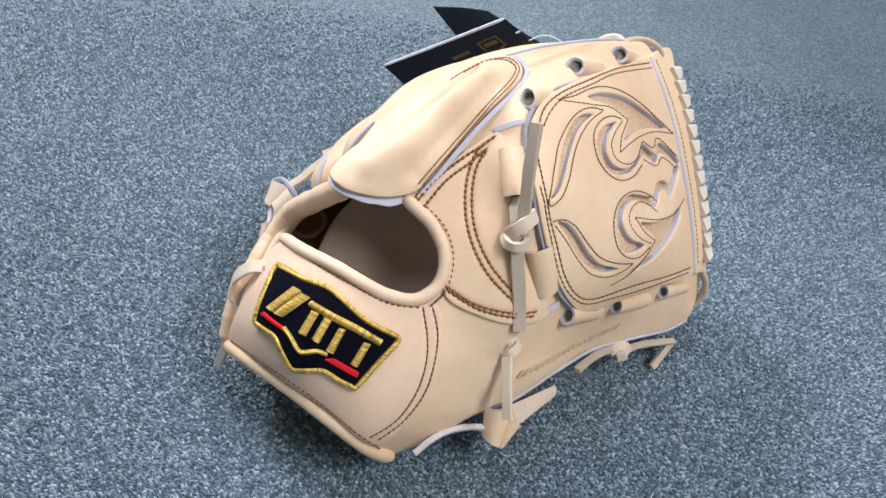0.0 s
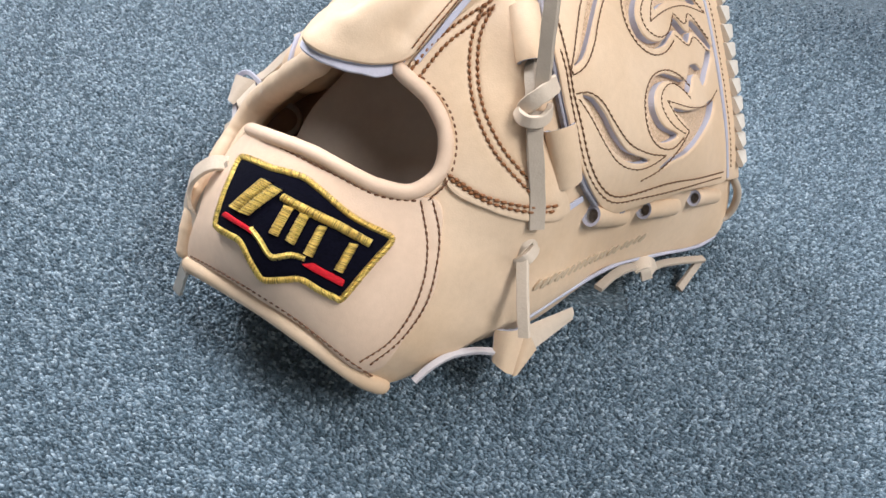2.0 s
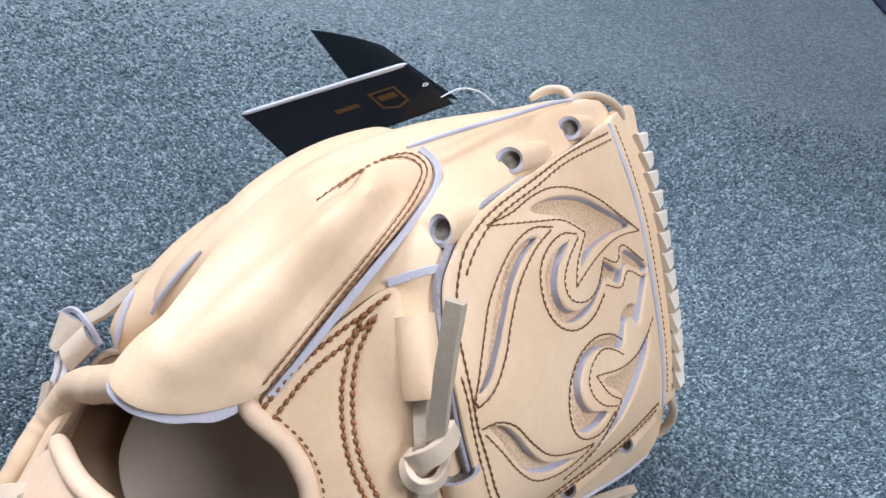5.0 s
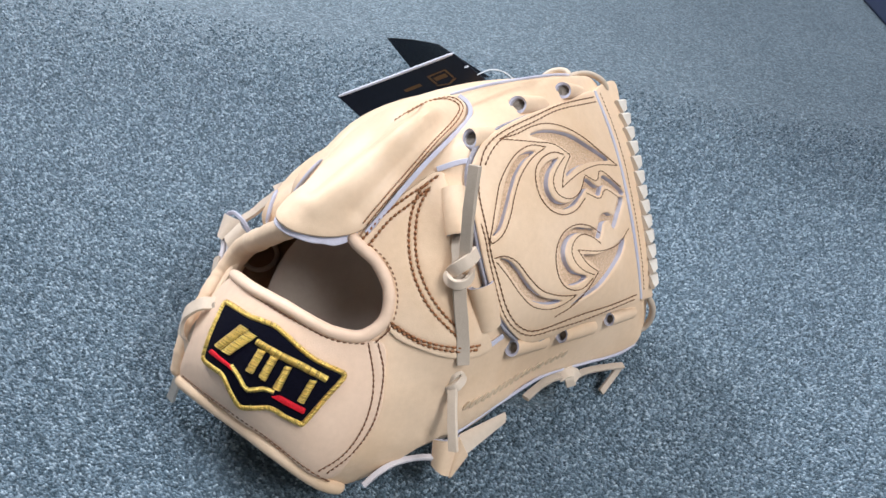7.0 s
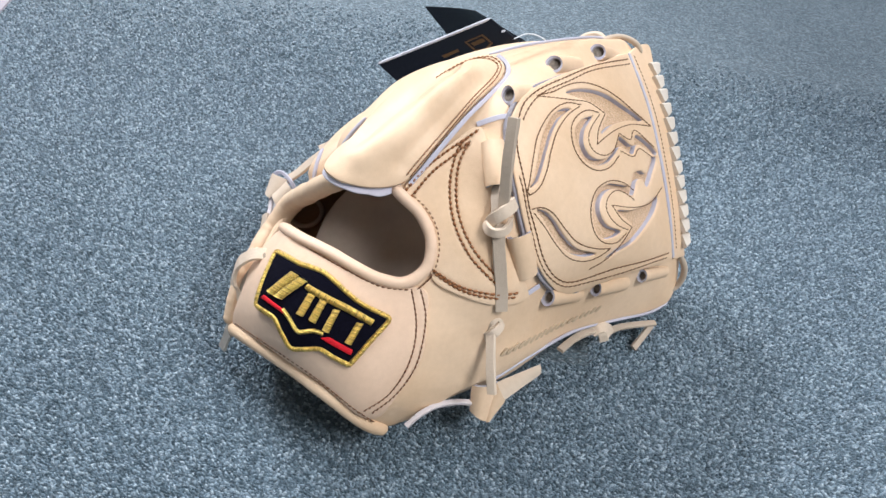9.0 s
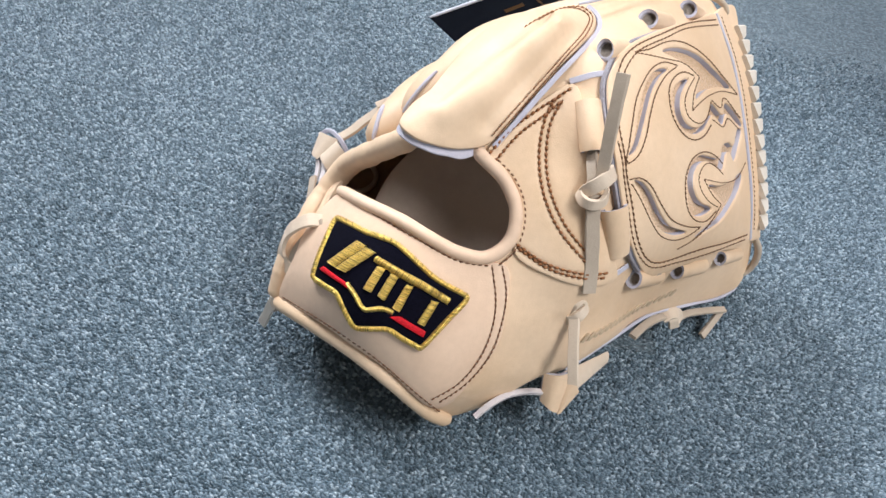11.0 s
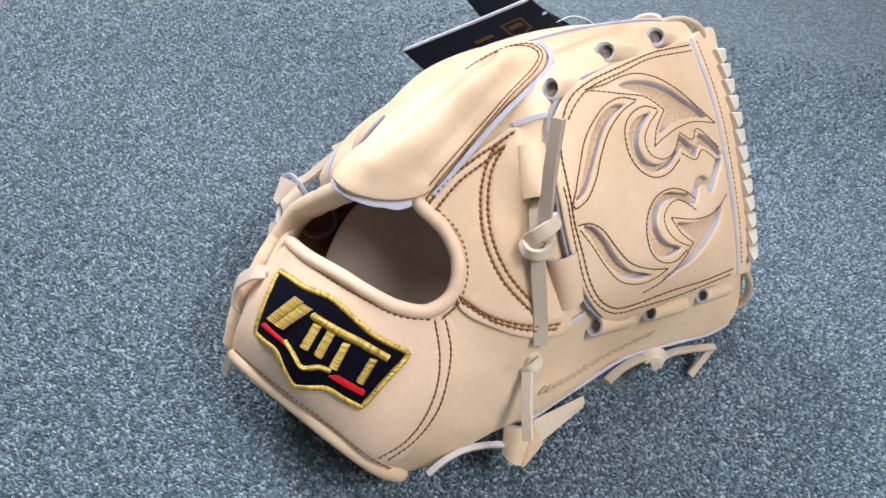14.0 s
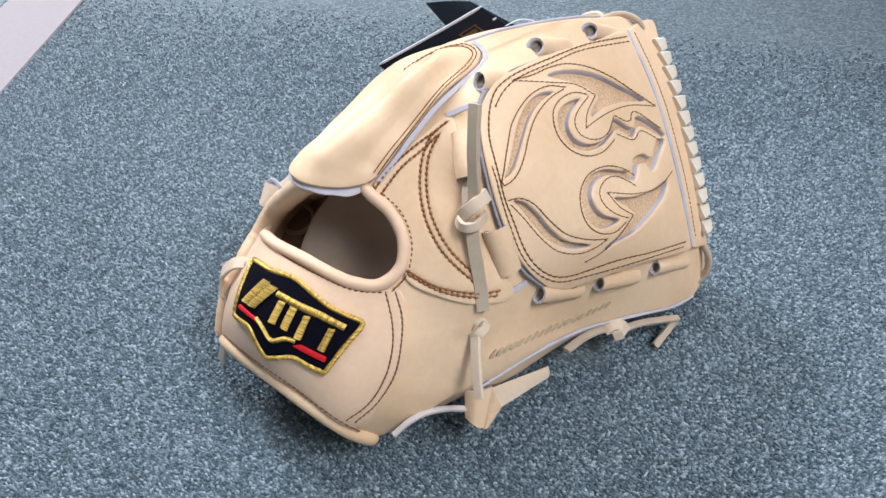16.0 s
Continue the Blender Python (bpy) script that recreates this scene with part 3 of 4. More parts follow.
INNER = Form([(-20, -10, 44), (-15, -40, 48), (-45, -15, 12), (-75, -15, -12), (-105, -15, -32), (-60, 30, -5), (-60, -60, 14), (-140, -10, -40),
              (-110, 40, -40), (-110, -70, 2), (-30, 30, 30), (-90, -45, 0)])
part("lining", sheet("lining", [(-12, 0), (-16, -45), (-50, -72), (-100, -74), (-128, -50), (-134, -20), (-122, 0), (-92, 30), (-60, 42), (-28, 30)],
                     INNER, 0, 1, 1, mats=[SHADED_LINING], wrinkle=1.5), glove, "brown leather lining with the cavity's shade in its colour")
HAND_LINER = Form([(-20, -10, 44), (-15, -40, 48), (-45, -15, 20), (-75, -15, 6), (-99, -8, 0), (-103, -25, 2), (-60, 25, 12), (-87, 15, 0), (-60, -50, 20), (-95, -40, 6), (-30, 30, 34)])
part("hand_liner", sheet("hand_liner", [(-12, 0), (-16, -45), (-50, -66), (-92, -52), (-103, -36), (-103, -22), (-99, -8), (-92, 6), (-86, 15), (-78, 26), (-60, 38), (-28, 30)],
                         HAND_LINER, 0, 1, 1.6, mats=[LINING], wrinkle=1.5), glove, "grey-beige inner liner with a free edge")
stall = INNER.at([(-121 + 11.5 * math.cos(a), -16 + 10 * math.sin(a)) for a in np.linspace(0, 2 * math.pi, 12, endpoint=False)], 4.0)
part("finger_stall", tube("finger_stall", stall, 1.6, [LINING], closed=True), glove)
# flat dark disc across the stall: the hollow's shade as colour
part("finger_stall_shade", sheet("finger_stall_shade", [(-121 + 11 * math.cos(a), -16 + 9.5 * math.sin(a)) for a in np.linspace(0, 2 * math.pi, 12, endpoint=False)],
                                INNER, 3.5, 0.5, 0.3, mats=[SHADED_LINING]), glove)

# rolled rims
part("opening_rim", tube("opening_rim", [*BACK.at([(-118.5, -24.5), (-98.4, -26.8), (-77.5, -29.5), (-59.5, -34.0), (-47.9, -36.3), (-34.1, -35.0), (-25.1, -24.4), (-26.0, -9.4), (-34.9, 2.8), (-48.7, 11.3)], 1.5), (-56, 17, 51), (-66, 22, 44)],
                         3.7, [STRAP_LEATHER], 3.4, step=1.5, k=20, lumps=0.04), glove, "rolled leather rim of the hand opening")
part("heel_rim", tube("heel_rim", [(-86, 12, 50), (-107, 0, 26), (-122.5, -10.5, 6), (-130.5, -26.5, 2), (-135, -45.5, 9.5), (-139, -66, 13), (-140, -92, 10)],
                      7.5, [LEATHER], 6.5, step=1.2, k=24, lumps=0.065), glove, "rolled leather heel edge")
part("strap_rim", tube("strap_rim", BACK.at([(-139.7, -93.4), (-114.7, -94.1), (-86.5, -99.2), (-65.3, -107.1), (-42.0, -121.8), (-29.9, -128.7)], -0.5), 4.8, [LEATHER]), glove)

# wrist strap
STRAP = [(-117.0, -25.4), (-88.8, -29.4), (-61.7, -35.6), (-41.3, -38.6), (-22.9, -36.5), (-18.0, -54.5), (-17.0, -75.8), (-24.5, -96.1), 
    (-36.7, -117.0), (-63.5, -102.7), (-85.0, -94.8), (-112.3, -90.1), (-136.2, -90.1), (-132.0, -65.9), (-129.3, -46.3)]
ST1 = [(-30.2, -38.2), (-24.3, -53.2), (-22.3, -67.4), (-24.1, -83.1), (-30.9, -99.1), (-42.2, -111.5)]
ST2 = [(-25.3, -37.1), (-20.0, -49.1), (-18.4, -63.5), (-19.6, -80.7), (-27.0, -98.3), (-38.1, -112.4)]
ST3 = [(-134.1, -88.1), (-112.2, -88.0), (-84.8, -92.1), (-64.6, -100.3), (-41.5, -114.2), (-36, -119)]
ST4 = [(-115.0, -26.6), (-89.3, -31.2), (-68.2, -35.6), (-46.5, -40.2), (-31.5, -38.6)]
strap = part("wrist_strap", sheet("wrist_strap", STRAP, BACK, 2.0, 1.2, 1.5, mats=[STRAP_LEATHER, STRAP_LEATHER], grooves=[ST1, ST2], deep=0.3, wrinkle=0.4), glove,
             "pinkish cream leather wrist strap with stitched border")
part("stitching", stitching("stitching", [ST1, ST2, ST3, ST4], BACK, 2.0, [THREAD, NEEDLE_HOLE], 3.0, 0.43, 0.72), strap)
part("stitching", stitching("stitching", [[(-27, -37), (-21.5, -28.8), (-20, -16.7), (-22.7, -5.7), (-30.3, 4.8), (-41.5, 12)]], BACK, 2.25, [THREAD, NEEDLE_HOLE], 3.0, 0.43, 0.72), strap)

# crescent panel between the opening and the web
CRESCENT = [(-46.9, 14.3), (-39.5, 29.4), (-27.5, 46.5), (-14.4, 58.1), (-4.9, 41.6), (5.8, 13.9), (18.3, -8.0), (32.5, -29.0), (17.3, -35.8), 
    (-1.7, -35.4), (-20.8, -29.6), (-23.1, -8.6), (-31.1, 4.0)]
CR = [[(-46.1, 13.1), (-39.0, 27.5), (-28.9, 40.5), (-19.4, 50.5)],
      [(-42.5, 10.2), (-34.4, 27.1), (-25.3, 38.4), (-19.1, 47.2)],
      [(-15.3, 55.5), (-22.4, 46.6), (-24.4, 32.6), (-21.9, 16.7), (-15.5, 2.0), (-3.6, -12.6), (13.8, -24.6)],
      [(-18.2, 48.3), (-21.2, 36.3), (-18.9, 19.0), (-12.7, 4.2), (-1.4, -9.7), (14.5, -21.4)],
      [(-21.7, -24.8), (-5.1, -30.0), (15.3, -29.8), (26.2, -26.6)],
      [(-20.2, -26.7), (-3.2, -32.0), (15.6, -31.9), (25.3, -29.2)]]
crescent = part("hand_panel", sheet("hand_panel", CRESCENT, BACK, 2.5, 1.0, 1.0, mats=[LEATHER, LEATHER], grooves=CR), glove, "crescent-stitched back panel")
part("stitching", stitching("stitching", CR, BACK, 2.5, [AMBER, NEEDLE_HOLE], 3.0, 0.7, 0.72), crescent)

# index finger pad with its free flap
PADLINE = [(-91.8, 16.6), (-83, 11.2), (-69.5, 10), (-56.5, 12.5), (-46.4, 18.6), (-33.9, 43.7), (-24.0, 63.6), (-13.0, 87), (-10.4, 94), (-10.6, 100.5), (-14, 104.5), (-19.5, 106), (-29.4, 102),
           (-40.6, 96), (-57, 87), (-69, 76), (-76, 62), (-80, 46), (-83, 36), (-90, 25)]
PS = [[(-47, 22.3), (-35.8, 45.8), (-24.5, 69.3), (-16, 90), (-15, 99.5), (-20.5, 102), (-28, 99.5), (-35, 93), (-40.5, 86)],
      [(-44.9, 22), (-33.7, 45.9), (-22.5, 70), (-13.8, 91), (-13.4, 100.5), (-20, 103.9), (-27, 100.8), (-33, 95.8), (-39.5, 88.4), (-46.5, 80)]]


def pad_fold(uv):
    """A crease behind the pad, a ridge along it and a hollow beside its seam."""
    crease = curve_points([(-36, 90), (-52.3, 71.3), (-67.7, 51.1), (-77, 34)], 2)
    ridge = curve_points([(-70, 26), (-60, 40), (-50, 58), (-40, 74), (-32, 88)], 2)
    hollow = curve_points([(-50, 28), (-41.5, 46), (-32, 65), (-23, 84)], 2)
    return (-3.0 * np.exp(-(away(uv, crease, False) / 4.0) ** 2) + 2.5 * np.exp(-(away(uv, ridge, False) / 7.0) ** 2)
            - 3.0 * np.exp(-(away(uv, hollow, False) / 5.5) ** 2) - 0.8 * np.exp(-((uv - (-39, 87)) ** 2).sum(1) / 14))


pad = part("finger_pad", sheet("finger_pad", PADLINE, PAD, 0.0, 1.9, 2.5, mats=[LEATHER, EDGE], grooves=PS[:1], deep=0.25, dent=pad_fold, wrinkle=0.8), glove,
           "smooth cream leather finger pad with a loose flap")
part("stitching", stitching("stitching", PS, PAD, 0.1, [AMBER, NEEDLE_HOLE], 2.7, 0.34, 0.72), pad)
LINER = [(-94, 15.3), (-84.2, 9.2), (-76, 7.4), (-69.3, 6.6), (-63, 7.2), (-56, 8.0), (-48.5, 14), (-48, 22), (-62, 30), (-85, 28)]
part("flap_lining", sheet("flap_lining", LINER, PAD, -3.6, 0.8, 5.2, mats=[FLAP, FLAP], wrinkle=1.2), pad, "lilac-white lining of the flap")
part("edge_binding", lace_strip("edge_binding", PAD.at([(-44.2, 17.6), (-32.2, 42.6), (-22.2, 62.9), (-11.2, 86.5), (-8.4, 94), (-8.6, 101), (-12.6, 105.5), (-17, 107.5)], -1.6), [EDGE], 2.7, 2.0, (0.35, 0.1, 1)), pad)

# fingers behind the pad
def finger(ctrl, r, label=""):
    p = curve_points(ctrl, 3)
    n = len(p)
    sc = 0.8 + 0.25 * np.sin(np.linspace(0.3, 2.6, n))
    sc *= soft_ends(n, 7, 0.3)
    return part("finger", swept("finger", p, round_section(r, r * 0.85, 22), [LEATHER], sc), glove, label)


finger([(-72, 32, 24), (-62, 55, 12), (-45, 80, -8), (-15, 100, -20), (25, 120, -48), (52, 138, -84)], 21, "index finger of the glove")
finger([(-94, 22, 10), (-86, 36, 5), (-76, 52, -4), (-68, 68, -16), (-52, 88, -42), (-25, 108, -70)], 19)
finger([(-114, 4, -6), (-103, 20, -12), (-97, 34, -22), (-88, 50, -40), (-70, 72, -66)], 18)
part("edge_binding", tube("edge_binding", [(-78, 34.5, 58), (-77.3, 36.3, 57.6), (-75.4, 46.5, 48), (-74.4, 60.5, 30), (-72, 71, 12)], 0.9, [EDGE]), glove)
part("edge_binding", tube("edge_binding", [(-98, 26, 17), (-96.3, 30.2, 18.2), (-93.6, 36, 20.4), (-90.4, 43, 19.9), (-86, 52, 16)], 1.2, [EDGE]), glove)
part("edge_binding", tube("edge_binding", [(-112.4, 8, 4), (-112.4, 12.8, 4.2), (-112.6, 24.6, 0.6), (-112.7, 28.5, -3)], 1.4, [EDGE]), glove)
part("edge_binding", tube("edge_binding", [(-22, 106, 13.4), (-5, 117, 3.4), (14, 129, -14.6), (38, 145, -48.6), (47, 150, -62.6)], 0.9, [EDGE]), glove)
part("thumb_binding", tube("thumb_binding", BACK.at([(24.9, -85.7), (51.3, -63.5), (77.8, -48.5), (104.9, -38.0), (131.7, -28.7), (143.6, -20.2)], -0.5), 1.1, [EDGE]), glove)
part("edge_band", lace_strip("edge_band", BACK.at([(-17, 59), (-5, 66), (2, 68)], 1.5), [EDGE], 3.0, 1.0, (0.2, 0.2, 1)), glove)
part("edge_band", lace_strip("edge_band", BACK.at([(28, -31), (38, -21)], 1.0), [EDGE], 3.0, 1.0, (0.5, -0.3, 1)), glove)

# ---- web with its cut flame pattern ----
WEB = [(63.3, 140.2), (71.8, 125.5), (79.7, 111.8), (97.2, 77.8), (114.5, 41.5), (125.3, 17.8), (127.8, 13.0), (124.6, 10.0), (92.3, -2.6), 
    (61.5, -19.3), (56.1, -22.0), (48.0, -22.1), (39.5, -17.2), (33.7, -11.8), (27.0, -3.1), (20.8, 8.7), (16.1, 18.4), (11.2, 29.7), (3.9, 47.9), (0.1, 62.2), (0.6, 69.8), 
    (2.6, 78.4), (8.7, 86.9), (23.7, 103.7), (43.3, 121.3)]
LEAF_A = [(29.8, 81.0), (24.8, 78.7), (20.4, 72.6), (18.3, 64.1), (18.2, 54.6), (18.9, 44.0), (18.9, 34.2), (18.4, 30.3), (21.0, 34.6), (22.0, 44.9), 
    (22.1, 55.0), (22.8, 65.7), (25.6, 74.6)]
LEAF_A_SEAM = [(35.3, 85.8), (26.9, 83.5), (20.4, 76.9), (16.8, 68.4), (15.1, 58.5), (15.8, 47.9), (16.9, 36.1), (18.1, 26.4), (22.4, 31.2), 
    (24.3, 42.6), (23.9, 52.7), (24.7, 65.3), (29.0, 77.0), (34.9, 84.9)]
FLAME_A = [(25.7, 89.7), (30.1, 94.3), (38.2, 98.4), (49.9, 100.7), (63.7, 99.0), (79.5, 95.0), (68.0, 89.6), (57.8, 82.3), (51.7, 74.2), 
    (51.9, 79.9), (53.2, 87.5), (44.1, 90.4), (35.0, 90.1)]
FLAME_A_SEAM = [(10.0, 81.1), (17.6, 86.4), (25.8, 95.1), (33.4, 100.5), (44.6, 103.1), (57.9, 102.0), (73.0, 97.4), (86.3, 93.3)]
FLAME_A_LOW = [(86.3, 93.3), (71.1, 88.2), (60.9, 80.5), (54.4, 73.0), (49.8, 66.4)]
FLAME_A_BACK = [(49.8, 66.4), (48.9, 75.3), (51.4, 87.3)]
FLAME_A_TOP = [(51.4, 87.3), (39.6, 89.4), (29.4, 86.4), (20.1, 83.6), (10.0, 80.7)]
HOOK_A = [(44.2, 82.3), (38.2, 77.5), (35.2, 71.1), (36.0, 65.2), (39.9, 58.5), (46.2, 54.2), (54.2, 55.0), (60.7, 59.9), (64.6, 67.6), (66.7, 71.5), 
    (76.6, 70.1), (78.6, 77.4), (94.8, 76.0), (95.3, 77.9), (76.5, 83.1), (75.6, 75.4), (64.7, 77.2), (63.2, 70.5), (60.3, 62.7), (53.5, 58.2), 
    (47.5, 58.6), (42.0, 64.3), (40.9, 72.1), (42.7, 78.3)]
HOOK_A_SEAM = [(47.2, 85.9), (40.4, 84.7), (34.8, 79.3), (32.0, 71.9), (33.5, 64.4), (38.1, 56.9), (45.5, 52.0), (53.8, 51.5), (61.5, 56.4), 
    (66.4, 65.6)]
HOOK_A_ZIG = [(66.7, 68.6), (77.3, 68.6), (79.3, 74.9), (92.3, 73.0)]
HOOK_A_IN = [(47.9, 85.0), (44.2, 75.7), (43.5, 67.8), (47.9, 62.0), (56.5, 61.9), (61.8, 67.5), (63.2, 78.5)]
HOOK_A_IN_ZIG = [(63.2, 79.0), (72.6, 78.3), (73.1, 85.2), (91.9, 80.4)]
HOOK_B = [(79.4, 50.2), (73.0, 48.4), (63.6, 46.3), (57.3, 40.3), (55.7, 32.9), (57.1, 25.0), (61.8, 16.6), (68.3, 13.7), (75.3, 16.6), (78.6, 20.1),
    (69.0, 21.3), (62.7, 26.7), (60.4, 33.6), (62.3, 40.4), (67.6, 44.5), (75.0, 45.0), (82.6, 44.6), (83.4, 48.8), (83.5, 54.4), (86.6, 56.9), (92.2, 53.2), (94.6, 63.5), (95.2, 74.6),
    (91.4, 73.0), (89.4, 61.2), (85.0, 61.8), (79.6, 57.6)]
HOOK_B_IN = [(83.7, 41.7), (76.6, 44.0), (69.4, 44.1), (65.0, 39.8), (63.8, 33.1), (67.6, 27.1), (75.2, 23.1), (83.8, 22.3)]
HOOK_B_SEAM = [(81.8, 47.6), (74.0, 50.0), (64.5, 48.8), (56.7, 42.4), (54.0, 33.6), (55.3, 24.8), (60.5, 15.5), (67.7, 11.6), (76.2, 12.9), 
    (82.8, 20.4)]
FLAME_B = [(73.5, 31.8), (83.0, 34.5), (92.7, 40.2), (102.0, 49.4), (102.4, 40.8), (96.9, 27.8), (88.6, 15.6), (76.7, 6.8), (71.7, 2.8), 
    (79.2, 11.8), (86.9, 22.0), (86.1, 26.4)]
FLAME_B_TOP = [(103.6, 56.2), (97.2, 44.2), (85.4, 37.3), (68.0, 34.0)]
FLAME_B_IN = [(68.0, 34.0), (77.1, 27.3), (85.8, 24.6)]
FLAME_B_LOW = [(85.8, 24.6), (81.2, 15.1), (72.6, 3.4), (62.8, -4.7)]
FLAME_B_OUT = [(96.0, 20.6), (90.6, 13.2), (78.4, 4.3), (70.0, -2.0), (61.0, -8.6)]
LEAF_B = [(24.5, 20.0), (29.0, 20.3), (35.3, 16.6), (43.7, 9.2), (52.0, 4.8), (64.8, 4.5), (58.6, 1.6), (50.9, 1.2), (43.1, 3.5), (34.8, 10.0), 
    (29.1, 15.8)]
LEAF_B_UP = [(21.6, 19.7), (26.2, 21.9), (32.5, 20.7), (41.7, 13.8), (51.3, 8.3), (63.8, 7.5), (73.3, 9.3)]
LEAF_B_LOW = [(73.3, 9.3), (67.5, 4.0), (59.3, -0.5), (48.3, -1.0), (39.0, 4.2), (29.9, 12.3), (22.7, 18.2)]
SEAM_OUT = [(63.1, 135.3), (40.2, 117.2), (24.8, 100.8), (9.2, 83.3), (4.3, 74.6), (3.9, 65.3), (7.0, 49.9), (11.2, 40.3), (16.4, 29.1), (20.3, 19.6), (23.8, 13.1), (27.3, 6.5), (31.9, -2.2), (36.9, -8.7), (42.7, -13.1), (49.6, -14.9), (56.1, -13.5), (62.4, -10.5),
    (79.8, -1.3), (101.6, 6.7), (122.1, 15.8)]
SEAM_IN = [(65.1, 132.3), (38.5, 112.0), (27.0, 99.1), (11.2, 81.6), (7.1, 72.8), (6.0, 65.1)]
SEAM_LOW = [(11.6, 35.0), (15.6, 27.2), (18.1, 20.9), (21.7, 12.8), (26.6, 2.7), (31.4, -6.1), (36.6, -12.1), (43.4, -16.2), (50.2, -17.6), (56.8, -16.0), (64.4, -12.5),
    (91.7, -0.5), (121.1, 12.5)]
LIFT = 4.6
web = part("web", sheet("web", WEB, BACK, LIFT, 1.2, -0.2, [LEAF_A, FLAME_A, HOOK_A, HOOK_B, FLAME_B, LEAF_B], mats=[LEATHER, EDGE], step=3,
                        grooves=[SEAM_OUT, FLAME_A_SEAM, LEAF_A_SEAM, HOOK_A_SEAM, HOOK_B_SEAM, LEAF_B_UP, FLAME_B_OUT], deep=0.24, rim_step=1.2), glove,
           "cream leather web with cut flame pattern")
part("web_backing", sheet("web_backing", [(p[0] * 0.985 + 1, p[1] * 0.985 + 0.8) for p in WEB], BACK, 0.5, 0.6, 1.0, mats=[SUEDE, EDGE], wrinkle=0.5), web, "rough tan suede under the web's cuts")
part("stitching", stitching("stitching", [SEAM_OUT, SEAM_IN, SEAM_LOW], BACK, LIFT + 0.05, [GOLD_THREAD_SEAM, NEEDLE_HOLE], 3.0, 0.42, 0.74), web)
part("stitching", stitching("stitching", [LEAF_A_SEAM, FLAME_A_SEAM, FLAME_A_LOW, FLAME_A_BACK, FLAME_A_TOP, HOOK_A_SEAM, HOOK_A_ZIG, HOOK_A_IN, HOOK_A_IN_ZIG, HOOK_B_IN, HOOK_B_SEAM,
                                          FLAME_B_TOP, FLAME_B_IN, FLAME_B_LOW, LEAF_B_UP, LEAF_B_LOW], BACK, LIFT + 0.05, [GOLD_THREAD_SEAM, NEEDLE_HOLE], 2.6, 0.33, 0.74), web)
BORDER = [(64.2, 141.2), (78.2, 157.3), (86.6, 136.6), (95.1, 117.0), (112.0, 79.1), (127.5, 44.9), (137.8, 20.9), (139.8, 17.0), (136.8, 15.6), 
    (128.6, 13.0), (125.7, 17.8), (115.2, 42.3), (98.0, 78.6), (80.7, 112.6)]
part("web_edge", lace_strip("web_edge", BACK.at([(22.6, 102.6), (7.6, 87.6), (1.4, 78.8), (-0.9, 70), (-1.4, 62), (2.4, 47.4), (10.0, 29.2), (14.9, 17.9), (19.6, 8.1), (25.9, -3.8), (32.7, -12.7), (38.7, -18.3), (47.6, -23.3), (56.4, -23.3), (62.1, -20.5)], 2.2), [GREY_EDGE], 2.8, 1.6,
                            [(-0.7, 0.5, 0.6)] * 3 + [(-0.8, 0, 0.6)] * 8 + [(-0.5, -0.5, 0.6)] * 1 + [(-0.1, -0.8, 0.6)] * 3), web, "raw grey cut edge of the web")
border = part("web_border", sheet("web_border", BORDER, BACK, 4.4, 0.8, 3.0, mats=[LEATHER, LEATHER], rim_step=1.3), glove, "leather border strip of the web")
part("edge_binding", lace_strip("edge_binding", BACK.at([(63.3, 140.2), (79.7, 111.5), (97.0, 77.8), (114.1, 41.7), (127.0, 14.0)], 4.8), [EDGE], 2.9, 1.2, (0.77, 0.2, 0.6)), border)
part("stitching", stitching("stitching", [[(67.5, 141.5), (83.6, 113.8), (100.9, 79.8), (118.0, 43.6), (128.6, 19.5)]], BACK, 4.45, [THREAD, NEEDLE_HOLE], 3.0, 0.3, 0.62), border)

# ---- logo patch: plain shapes only ----
PATCH = [(-111.2, -39.7), (-110.2, -38.9), (-101.1, -39.3), (-92.4, -40.3), (-84.7, -40.3), (-76.8, -40.9), (-69.9, -43.7), (-63.1, -47.2),
    (-55.2, -50.9), (-47.8, -53.0), (-40.4, -54.7), (-38.7, -55.5), (-38.8, -57.2), (-44.7, -68.1), (-52.3, -82.6), (-53.3, -83.9),
    (-54.5, -83.5), (-61.3, -81.6), (-69.4, -78.9), (-76.7, -80.7), (-83.6, -82.6), (-85.2, -82.3), (-91.5, -76.7), (-97.5, -71.0),
    (-104.1, -69.9), (-110.6, -69.1), (-112.4, -68.3), (-112.8, -66.8), (-112.8, -58.9), (-112.3, -49.2)]
logo = part("logo_patch", sheet("logo_patch", PATCH, BACK, 4.2, 1.0, -1.5, mats=[NAVY_CLOTH, NAVY_CLOTH], wrinkle=0.25), glove, "navy embroidered patch with gold border")


